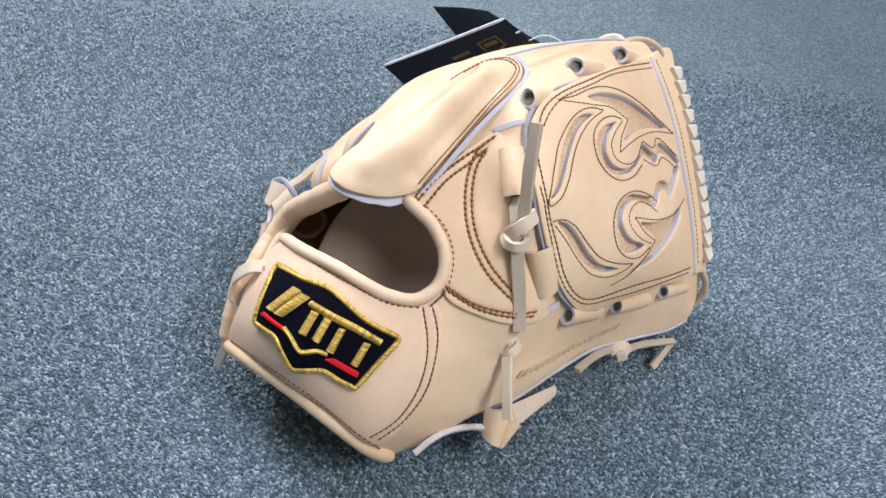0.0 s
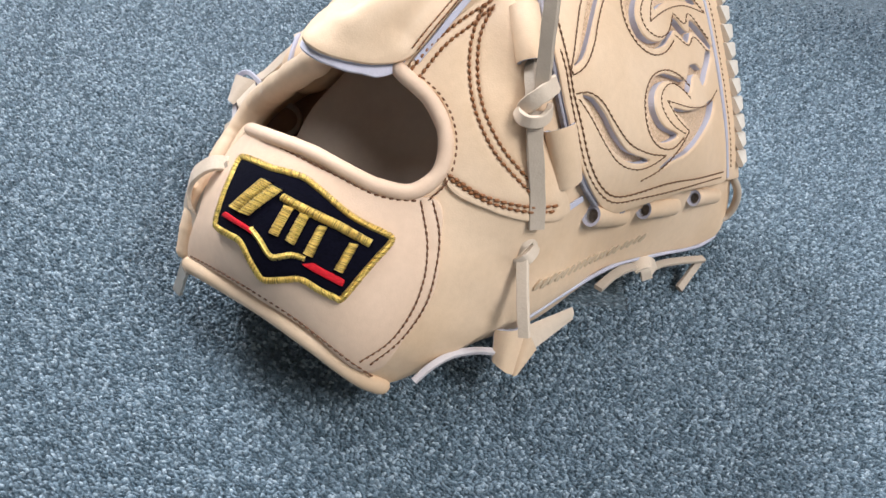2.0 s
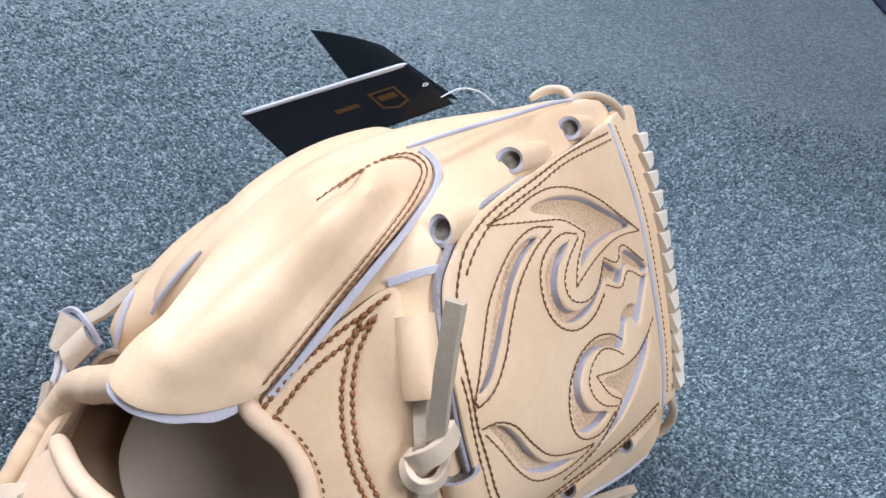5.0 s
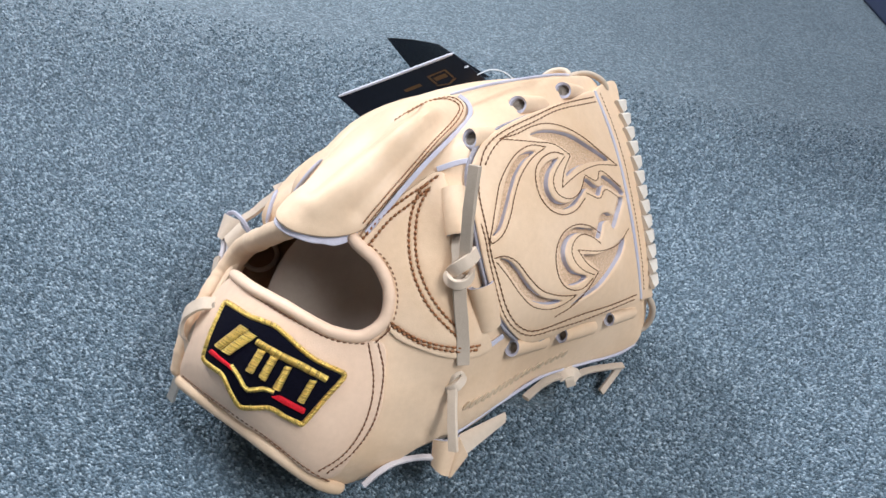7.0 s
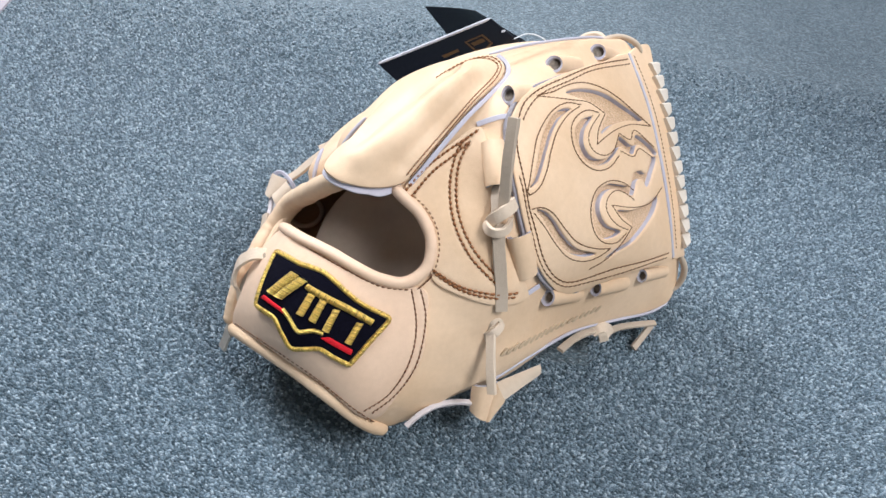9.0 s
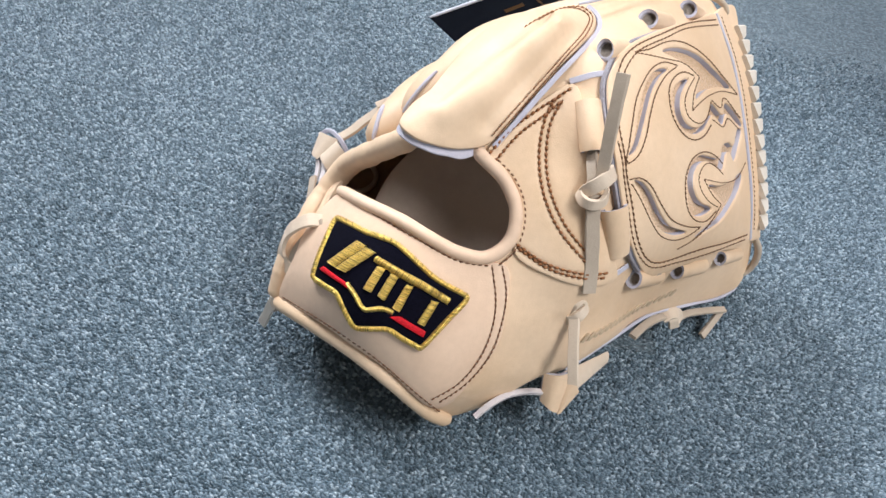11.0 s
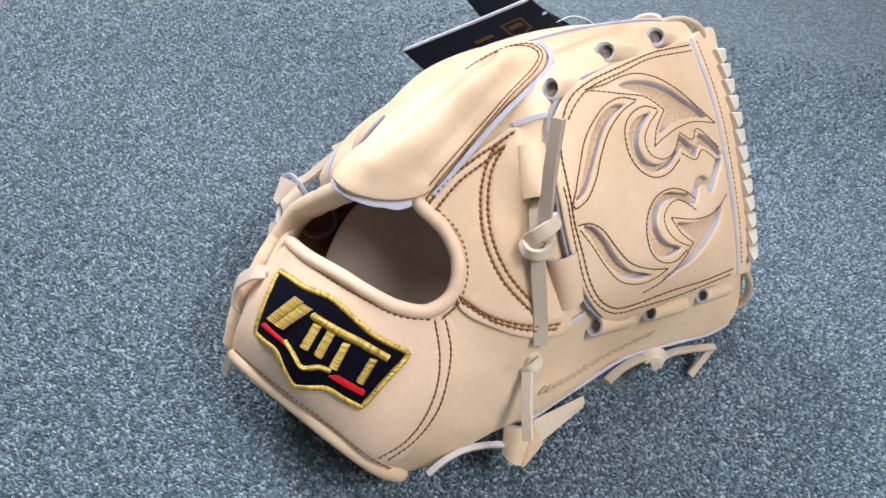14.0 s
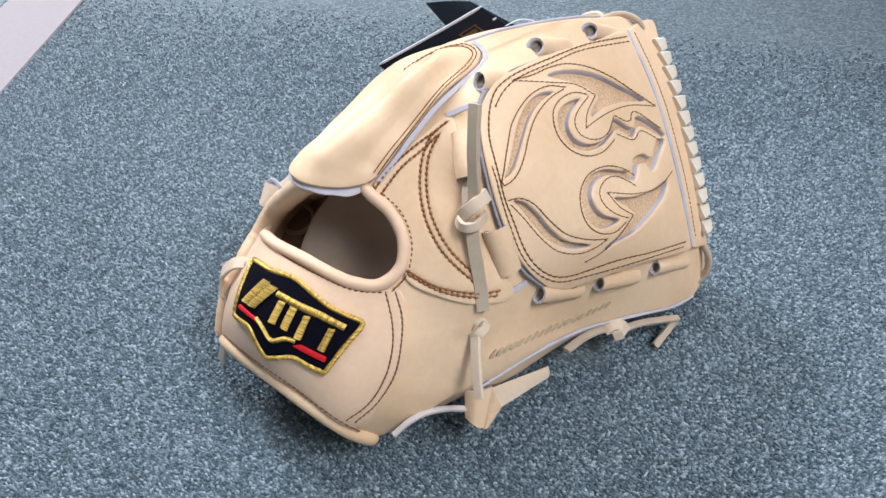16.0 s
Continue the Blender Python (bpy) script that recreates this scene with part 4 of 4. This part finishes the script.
def satin_threads(name, side_a, side_b, low, high, mat, parent, pitch=0.32, thick=0.19):
    """Rows of single threads laid side by side from one edge to the other, arched over the padding."""
    n = max(4, int(np.linalg.norm(np.diff(np.asarray(side_a, float), axis=0), axis=1).sum() / pitch))
    even = []
    for side in (side_a, side_b):
        q = np.asarray(side, float)
        t = np.r_[0, np.cumsum(np.linalg.norm(np.diff(q, axis=0), axis=1))]
        at = np.linspace(0, t[-1], n)
        even.append(np.stack([np.interp(at, t, q[:, k]) for k in (0, 1)], -1))
    pick = random.Random(int(1000 * abs(even[0][0][0])) + n)
    verts, faces = [], []
    ring = [(math.cos(x), math.sin(x)) for x in np.linspace(0, math.tau, 5, endpoint=False)]
    for i in range(n):
        slip = pick.uniform(-0.25, 0.25)
        a, b = even[0][i], even[1][min(n - 1, max(0, i + pick.choice((-1, 0, 0, 0, 1))))]
        row = np.array([a + (b - a) * f for f in (-0.06 + 0.05 * slip, 0.14, 0.5, 0.86, 1.06 + 0.05 * slip)])
        p = BACK.at(row, np.array([low, low + (high - low) * 0.72, high + 0.2 * slip, low + (high - low) * 0.72, low]))
        nrm, k = BACK.normal(row), len(verts)
        along = (p[-1] - p[0]) / np.linalg.norm(p[-1] - p[0])
        for q, m in zip(p, nrm):
            s2 = np.cross(m, along)
            verts += [q + (s2 * x + m * y) * thick * (1 + 0.3 * slip) for x, y in ring]
        faces += [(k + j * 5 + c, k + j * 5 + (c + 1) % 5, k + j * 5 + 5 + (c + 1) % 5, k + j * 5 + 5 + c) for j in range(4) for c in range(5)]
    return part(name, mesh_of(name, place(np.array(verts)), faces, [mat], sharp=0), parent)


def satin(name, outline, lift, mat, parent, edge=0.9):
    """A raised block of satin stitch with straight sides."""
    p = np.array(outline, float)
    dense = np.vstack([p[i] + (p[(i + 1) % len(p)] - p[i]) * np.linspace(0.08, 0.92, 5)[:, None] for i in range(len(p))])
    return part(name, sheet(name, dense, BACK, lift, edge, -3.5, mats=[mat], step=1.5, rim_step=0.8), parent)


rng = random.Random(5)
edge_path = BACK.at(curve_points(PATCH, 0.62, True), 4.2)
part("gold_border", swept("gold_border", edge_path, round_section(1.2, 0.75, 10), [GOLD], closed=True), logo)
rim = curve_points(PATCH, 0.6, True)
out = np.roll(rim, -1, 0) - np.roll(rim, 1, 0)
out = np.stack([out[:, 1], -out[:, 0]], -1) / np.linalg.norm(out, axis=1, keepdims=True)
skewed = out * 1.2 + np.stack([-out[:, 1], out[:, 0]], -1) * 0.25
satin_threads("border_stitch", rim + skewed, rim - skewed, 4.0, 5.2, GOLD, logo, 0.32, 0.19)
for shape in ([(-105.5, -59.1), (-95.0, -46.5), (-89.9, -46.8), (-101.4, -59.7)],
              [(-100.2, -60.1), (-89.6, -48.1), (-84.6, -48.4), (-95.5, -60.4)],
              [(-83.0, -52.1), (-82.0, -49.5), (-70.9, -51.9), (-59.7, -54.2), (-46.7, -58.0), (-47.4, -60.9), (-60.5, -57.1), (-71.6, -54.8)],
              [(-81.4, -53.9), (-78.2, -54.3), (-81.2, -64.5), (-84.5, -64.0)],
              [(-74.6, -55.4), (-71.5, -55.8), (-74.3, -66.0), (-77.5, -65.3)],
              [(-66.8, -58.2), (-64.0, -58.0), (-66.6, -68.8), (-69.7, -68.2)],
              [(-54.1, -61.8), (-51.2, -61.7), (-54.4, -72.3), (-57.4, -71.8)]):
    p = np.array(shape)
    grow = p - p.mean(0)
    satin("navy_ridge", p + grow / np.linalg.norm(grow, axis=1, keepdims=True) * 1.9, 4.9, NAVY_CLOTH, logo)
    p = p + grow / np.linalg.norm(grow, axis=1, keepdims=True) * 0.6
    bar = satin("gold_bar", p, 5.4, GOLD, logo)
    half = len(p) // 2
    if half == 4:
        satin_threads("bar_stitch", p[1:5], p[[0, 7, 6, 5]], 5.0, 6.3, GOLD, bar)
    else:
        satin_threads("bar_stitch", p[[1, 2]] if np.linalg.norm(p[2] - p[1]) > np.linalg.norm(p[1] - p[0]) else p[[0, 1]],
                      p[[0, 3]] if np.linalg.norm(p[2] - p[1]) > np.linalg.norm(p[1] - p[0]) else p[[3, 2]], 5.0, 6.3, GOLD, bar)
for shape in ([(-109.4, -63.9), (-107.6, -62.0), (-93.9, -64.8), (-91.6, -67.2), (-95.3, -66.2)],
              [(-70.2, -73.0), (-66.1, -71.6), (-52.9, -75.5), (-53.4, -78.3), (-66.0, -74.5)]):
    satin("red_bar", shape, 5.5, RED, logo, 0.7)
way = curve_points([(-93.4, -65.2), (-88.5, -68.4), (-83.4, -72.8), (-81.5, -73.3), (-74.5, -70.7), (-69.2, -70.8)], 0.7)
side = np.gradient(way, axis=0)
side = np.stack([-side[:, 1], side[:, 0]], -1) / np.linalg.norm(side, axis=1, keepdims=True)
part("gold_chevron", swept("gold_chevron", BACK.at(way, 4.4), round_section(1.0, 0.7, 8), [GOLD]), logo)
satin_threads("chevron_stitch", way + side * 1.05, way - side * 1.05, 4.1, 5.2, GOLD, logo)

# ---- lace tunnels ----


def lace_tunnel(a, b, r, rise, sink, slope=0.0):
    p = curve_points([a, b], 2.0)
    n = len(p)
    path = BACK.at(p, np.linspace(r * rise, r * sink, n))
    nrm = BACK.normal(p)
    t = np.gradient(path, axis=0)
    t /= np.linalg.norm(t, axis=1, keepdims=True)
    s = np.cross(t, nrm)
    ang = np.linspace(0, 2 * np.pi, 16, endpoint=False)
    rings = [(path[0] + t[0] * 1.9, 0.46), (path[0] + t[0] * 1.3, 0.58), (path[0] - t[0] * 0.1, 0.68), (path[0] - t[0] * 0.3, 0.96)] + [(path[i], 1.0) for i in range(1, n)]
    verts = []
    for i, (c, f) in enumerate(rings):
        j = max(0, i - 3)
        gone = 2.0 * j
        slant = [max(0.0, (math.sin(x) + 1) * 0.5 * r * slope - gone) for x in ang]
        verts += [c + t[0] * q + (s[j] * math.cos(x) + nrm[j] * math.sin(x) * 0.85) * r * f for x, q in zip(ang, slant)]
    # a dark cap closes the shallow mouth, shade painted in place of depth
    faces, idx = [tuple(range(16))], [1]
    for i in range(len(rings) - 1):
        faces += [(i * 16 + q, i * 16 + (q + 1) % 16, i * 16 + 16 + (q + 1) % 16, i * 16 + 16 + q) for q in range(16)]
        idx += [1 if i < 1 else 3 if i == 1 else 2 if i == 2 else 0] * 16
    faces.append(tuple(range(len(rings) * 16 - 16, len(rings) * 16)))
    idx.append(0)
    return part("lace_tunnel", mesh_of("lace_tunnel", place(np.array(verts)), faces, [LEATHER, HOLE_SHADE, EDGE, GREY_EDGE], idx), glove)


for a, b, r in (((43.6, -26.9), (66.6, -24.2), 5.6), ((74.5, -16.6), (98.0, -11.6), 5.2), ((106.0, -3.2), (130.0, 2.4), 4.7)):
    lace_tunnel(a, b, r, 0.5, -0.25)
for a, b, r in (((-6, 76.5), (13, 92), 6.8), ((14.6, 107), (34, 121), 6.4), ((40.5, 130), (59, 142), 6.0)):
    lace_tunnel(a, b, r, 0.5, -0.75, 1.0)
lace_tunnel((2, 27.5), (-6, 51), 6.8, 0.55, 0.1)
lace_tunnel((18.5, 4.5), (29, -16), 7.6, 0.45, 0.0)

# pressed mark on the thumb: plain bars
MARK = plain("pressed_leather", (0.55, 0.41, 0.275), 0.7, 0, 900, 0.15)
for u, v in [(26.9, -67.1), (33.1, -63.1), (39.1, -59.5), (45.3, -56.1), (51.6, -52.8), (58.3, -49.3), (65.5, -45.2), (72.8, -40.4), (79.5, -35.9)]:
    for du, dv, length, way in ((0, 0, 6.2, (0.45, 0.89)), (3.1, 1.7, 6.0, (0.45, 0.89))):
        x, y = u + du, v + dv
        a, b = way[0] * length, way[1] * length
        c, d = -way[1] * 0.42, way[0] * 0.42
        part("pressed_bar", sheet("pressed_bar", [(x + c, y + d), (x + a + c, y + b + d), (x + a - c, y + b - d), (x - c, y - d)], BACK, 0.9, 0.1, 1.2, mats=[MARK], step=2, rim_step=0.8), glove)

# ---- laces ----
lace = [LACE]


def card(name, corners, thick, parent, mats, bow=2.5, edges=(1, 1, 1, 1)):
    """A folded leaf of card or leather: a thin curved board with edges of their own."""
    a, b, c, d = (np.array(x, float) for x in corners)
    n = 10
    verts, faces, idx = [], [], []
    nrm = np.cross(b - a, d - a)
    nrm /= np.linalg.norm(nrm)
    for side in (0, 1):
        for i in range(n + 1):
            for j in range(n + 1):
                s, t = i / n, j / n
                q = a * (1 - s) * (1 - t) + b * s * (1 - t) + c * s * t + d * (1 - s) * t
                verts.append(q + nrm * (bow * math.sin(math.pi * s) + (thick if side else 0)))
    m = (n + 1) ** 2
    f = lambda i, j, k: k * m + i * (n + 1) + j
    for k in (0, 1):
        for i in range(n):
            for j in range(n):
                faces.append((f(i, j, k), f(i + 1, j, k), f(i + 1, j + 1, k), f(i, j + 1, k)))
                idx.append(0)
    for i in range(n):
        faces += [(f(i, 0, 0), f(i + 1, 0, 0), f(i + 1, 0, 1), f(i, 0, 1)), (f(i, n, 0), f(i + 1, n, 0), f(i + 1, n, 1), f(i, n, 1)),
                  (f(0, i, 0), f(0, i + 1, 0), f(0, i + 1, 1), f(0, i, 1)), (f(n, i, 0), f(n, i + 1, 0), f(n, i + 1, 1), f(n, i, 1))]
        idx += edges
    return part(name, mesh_of(name, place(np.array(verts)), faces, mats, idx), parent)


front = part("lace", lace_strip("lace", [(3.2, 62.5, 82), (4.2, 51, 78.5), (5.6, 38, 73), (7.2, 27, 68), (8.5, 17, 64)], lace, 6.0, 3.2, [(-0.5, 0, 1), (-0.45, 0, 1), (-0.35, 0, 1), (-0.3, 0, 1), (-0.1, 0.2, 1)]), glove, "flat rawhide lace knotted in front of the web")
part("lace", lace_strip("lace", [(8, 8, 61), (10.5, -3, 60.5), (14.5, -16, 57), (18, -28, 52), (20.5, -39, 48)], lace, 7.0, 2.8, (0.15, 0.05, 1)), front)
part("knot", lace_strip("knot", [(2.5, 10, 57), (1.5, 6.5, 60.5), (3.5, 3.6, 64.5), (7.5, 2.8, 66.6), (11.5, 4.5, 65.4), (13.6, 8, 61.5), (14, 11, 57)], [PALE_LACE], 5.0, 2.6,
                        [(-0.9, -0.1, 0.5), (-0.8, -0.2, 0.7), (-0.5, -0.4, 0.9), (-0.1, -0.5, 1), (0.3, -0.5, 1), (0.7, -0.3, 0.8), (1, 0, 0.4)], 1.0), front)
part("knot", lace_strip("knot", [(3, 6.5, 60), (4.2, 9, 64), (7, 12, 66.8), (10, 15.2, 67), (12.5, 18.5, 64.6), (13.5, 21, 60)], [PALE_LACE], 6.8, 2.8,
                        [(-0.7, -0.2, 0.7), (-0.4, -0.2, 1), (0, 0, 1), (0.4, 0.1, 1), (0.7, 0.3, 0.8), (0.8, 0.5, 0.2)], 1.0), front)
part("knot", lace_strip("knot", [(2, 28, 55), (3, 21, 60.5), (5, 14, 63), (5.5, 8, 61)], lace, 5.0, 2.4, (-0.5, 0, 1)), front)
# lower front knot and the lace that runs down from it
low = part("lace", lace_strip("lace", [(18, -53, 41), (20.5, -64, 42), (23.5, -76, 42), (26.8, -87.5, 41)], [PALE_LACE], 5.4, 2.6, (-0.5, 0.2, 1)), glove, "flat lace hanging from a small knot")
part("knot", lace_strip("knot", [(14.5, -55, 35), (16, -56, 39), (19.5, -53, 42), (22, -49, 40.5), (22.5, -45, 36)], [PALE_LACE], 5.6, 2.6, [(-0.8, -0.3, 0.6), (-0.3, -0.5, 1), (0.2, -0.4, 1), (0.7, 0, 0.8), (0.9, 0.4, 0.3)], 1.0), low)
part("knot", lace_strip("knot", [(15.5, -52, 39), (17, -47, 42.5), (19.5, -44, 41.5), (22, -46, 39), (22.5, -50, 36)], [PALE_LACE], 4.6, 2.4, [(-0.6, 0.2, 0.8), (-0.1, 0.5, 1), (0.3, 0.6, 1), (0.7, 0.3, 0.8), (0.9, 0, 0.3)], 1.0), low)
# broad folded lace near the floor
LILAC_LACE = leather("lilac_white_lace", (0.66, 0.61, 0.62), (0.58, 0.52, 0.52), 0.55, 900, 0.3)
base_knot = part("lace", lace_strip("lace", [(18, -103, 8), (8, -102.5, 19), (-3, -105, 30), (-11, -111, 36), (-17, -119, 38)], [LILAC_LACE], 3.2, 2.6, (0.1, 0.7, 0.7)), glove, "pale lace end and broad folded knot under the thumb seam")
card("knot", [(14, -91, 11.5), (29, -86, 9), (28, -112, 4), (16.5, -107.5, 7)], -2.4, base_knot, [LEATHER, EDGE], -3.6)
card("knot", [(28.5, -86, 8.5), (36.5, -97, 5), (31, -111, 2), (28.2, -113, 3.6)], -2.4, base_knot, [LEATHER, LEATHER], -1.2)
card("lace", [(32, -103, 1), (26, -92, -4), (55, -80, -47), (57, -87, -48)], -2.6, base_knot, [PALE_LACE, EDGE], -1.0)
# laces under the thumb tip
tip = part("lace", lace_strip("lace", [(66, -64, -33), (74, -56, -43), (81, -51, -50), (90, -48, -60)], lace, 5.0, 2.6, (-0.2, 0.7, 0.75)), glove, "rawhide lace ends under the thumb")
part("lace", lace_strip("lace", [(97, -49, -66), (106, -44, -74), (118, -40, -82), (134, -36, -92)], lace, 4.6, 2.4, (0.1, 0.8, 0.7)), tip)
part("lace", lace_strip("lace", [(132, -37, -92), (128, -46, -90), (122, -57, -85)], lace, 5.0, 2.6, (0.6, 0.2, 0.9)), tip)
part("knot", lace_strip("knot", [(87, -50, -58), (91, -46, -57), (96, -45, -61), (100, -49, -67)], [PALE_LACE], 7.0, 3.0, [(-0.6, 0.1, 1), (-0.2, 0.4, 1), (0.4, 0.3, 1), (0.8, -0.1, 0.7)]), tip)
part("knot", lace_strip("knot", [(91, -42, -61), (93.5, -48, -58.5), (97, -54, -64)], [PALE_LACE], 6.5, 2.8, [(-0.2, 0.6, 0.8), (0, 0.1, 1), (0.3, -0.5, 0.8)]), tip)
# loops at both ends of the web border
part("lace", tube("lace", [(139, 17, -92), (146, 9, -98), (148, 0, -104), (145, -8, -108), (139, -10, -105)], 2.4, lace), glove)
part("lace", tube("lace", [(46, 149, -72), (52, 155, -78), (61, 157.5, -78), (71, 154.5, -77), (76, 149, -78)], 2.1, lace), glove)
part("lace", tube("lace", [(30, 150, -90), (37, 156.5, -90), (45, 157.5, -86), (50, 152.5, -82)], 2.4, [PALE_LACE]), glove)
# whip lacing over the border's edge
EDGE_LINE = [(81.5, 148.9), (86.7, 137.6), (95.6, 117.1), (112.4, 79.1), (128.0, 44.9), (138.8, 20.9)]
wraps = curve_points(EDGE_LINE, 10.2)
for i, (u, v) in enumerate(wraps[1:-1]):
    e = BACK.at(np.array([(u - 3.0, v - 4.0), (u + 1.4, v - 0.2), (u + 4.2, v + 3.6)]), np.array([5.6, 6.2, -1.0]))
    p = curve_points(e, 0.8)
    part("lace_wrap", swept("lace_wrap", p, flat_section(9.6, 3.2, 1.45), [WHITE_LACE], np.linspace(1.1, 0.42, len(p)),
                            np.linspace((0.35, 0.25, 1), (1, 0.5, -0.1), len(p)), twist=0.5), border)
# heel laces
heel = part("lace", lace_strip("lace", [(-114, 31, -24), (-125, 20, -29), (-133, 11, -33), (-141, 4, -37)], [PALE_LACE], 6.2, 2.4, (-0.1, 0.5, 0.8)), glove, "heel lace tied round the rim")
part("lace", lace_strip("lace", [(-120, 29, -22), (-111, 36, -24)], [PALE_LACE], 4.0, 2.2, (0, 0.3, 1)), heel)
card("knot", [(-152, 6, -40), (-138, 4, -35), (-148, -11, -35), (-154, -8, -41)], -2.4, heel, [PALE_LACE, GREY_EDGE], -2.0)
card("knot", [(-140, 3, -36), (-131, -4, -31), (-139, -17, -31), (-147.5, -9, -35.5)], -2.4, heel, [PALE_LACE, GREY_EDGE], -2.4)
part("knot", lace_strip("knot", [(-153, 4, -39), (-147, 8, -36), (-138.5, 4.5, -32.5), (-131, -3, -32)], [EDGE], 2.6, 1.6, (0, -0.3, 1)), heel)
part("lace", lace_strip("lace", [(-149.5, -9, -36), (-147, -17, -33), (-146, -25, -28)], [LILAC_LACE], 3.2, 2.0, (-0.5, 0, 0.9)), heel)
part("lace", lace_strip("lace", [(-146, -9, -36), (-143, -16, -32), (-142, -24, -27)], [LILAC_LACE], 3.4, 2.0, (-0.3, 0, 0.9)), heel)
part("lace", lace_strip("lace", [(-147, -22, -26), (-145, -29, -21), (-143, -38, -15)], lace, 5.0, 2.0, (-0.6, 0.1, 0.8)), heel)
wrap = part("lace", lace_strip("lace", [(-123, -42, 30), (-129, -43, 33), (-137, -49, 30), (-142, -58, 22), (-142, -68, 18), (-133, -74, 22)], [PALE_LACE], 7.6, 2.2,
                               [(-0.3, 0.5, 1), (-0.4, 0.4, 1), (-0.6, 0.3, 0.8), (-0.9, 0, 0.4), (-0.7, -0.2, 0.7), (-0.4, -0.3, 1)]), glove, "pale lace wrapped round the heel rim")
part("lace", lace_strip("lace", [(-121, -43, 34), (-128, -52, 29), (-134, -64, 23), (-135, -74, 20)], lace, 7.0, 2.4, (-0.6, 0.2, 0.9)), wrap)
part("lace", lace_strip("lace", [(-136, -74, 17), (-140, -89, 11), (-143, -99, 4)], lace, 7.5, 2.4, (-0.6, 0, 0.8)), wrap)
part("lace", lace_strip("lace", [(-144, -95, 2), (-148, -106, -6), (-151, -114, -12)], [WHITE_LACE], 6, 2.2, (-0.3, 0, 1)), wrap)

# ---- hang tag ----
tag = tagged(new("hang_tag"), "glossy black folded hang tag with gold print behind the glove", "hang tag")
tag.location = BASE
card("front_leaf", [(-119, 111, -134), (-34, 150, -76), (-8, 136, -70), (-85, 92, -128)], 1.6, tag, [CARD, CARD_EDGE], edges=(1, 0, 0, 0))
card("back_leaf", [(-97, 170, -160), (-50, 162, -110), (-6, 140, -79), (-60, 140, -150)], 0.9, tag, [CARD, CARD])
leaf = [np.array(x, float) for x in ((-119, 111, -134), (-34, 150, -76), (-8, 136, -70), (-85, 92, -128))]
nrm = np.cross(leaf[1] - leaf[0], leaf[3] - leaf[0])
nrm = nrm / np.linalg.norm(nrm)
for shape in ([(0.46, 0.42), (0.60, 0.42), (0.60, 0.50), (0.46, 0.50)], [(0.69, 0.32), (0.85, 0.32), (0.85, 0.36), (0.69, 0.36)], [(0.69, 0.36), (0.705, 0.36), (0.705, 0.62), (0.69, 0.60)],
              [(0.835, 0.36), (0.85, 0.36), (0.85, 0.60), (0.835, 0.62)], [(0.72, 0.42), (0.82, 0.42), (0.82, 0.53), (0.72, 0.53)], [(0.69, 0.62), (0.77, 0.70), (0.85, 0.62), (0.85, 0.66), (0.77, 0.74), (0.69, 0.66)]):
    ring = []
    for a, b in shape:
        q = leaf[0] * (1 - a) * (1 - b) + leaf[1] * a * (1 - b) + leaf[2] * a * b + leaf[3] * (1 - a) * b + nrm * 2.5 * math.sin(math.pi * a)
        ring.append((q - nrm * 0.25, q + nrm * 1.9))
    k = len(ring)
    verts = [r[0] for r in ring] + [r[1] for r in ring]
    faces = [tuple(range(k)), tuple(range(k, 2 * k))] + [(i, (i + 1) % k, k + (i + 1) % k, k + i) for i in range(k)]
    part("gold_print", mesh_of("gold_print", place(np.array(verts)), faces, [CARD_GOLD]), tag)
top_edge = [leaf[0] + (leaf[1] - leaf[0]) * a + nrm * (2.5 * math.sin(math.pi * a) + 0.8) for a in np.linspace(0, 1, 9)]
part("leaf_edge", tube("leaf_edge", top_edge, 1.4, [CARD_EDGE], k=8), tag, "pale paper edge of the front leaf")
part("string", tube("string", [(-14, 138, -70), (-6, 145, -76), (4, 147, -84), (14, 143, -88)], 0.45, [NYLON], k=6), tag)
eyelet = [np.array((-22.5, 142.5, -72.5)) + np.array((1.3 * math.cos(a), 0.6 * math.cos(a) - 0.9 * math.sin(a), 0.7 * math.cos(a) + 1.0 * math.sin(a))) for a in np.linspace(0, math.tau, 10, endpoint=False)]
part("eyelet", tube("eyelet", eyelet, 0.3, [CARD_EDGE], closed=True, k=6), tag, "pale eyelet of the string")
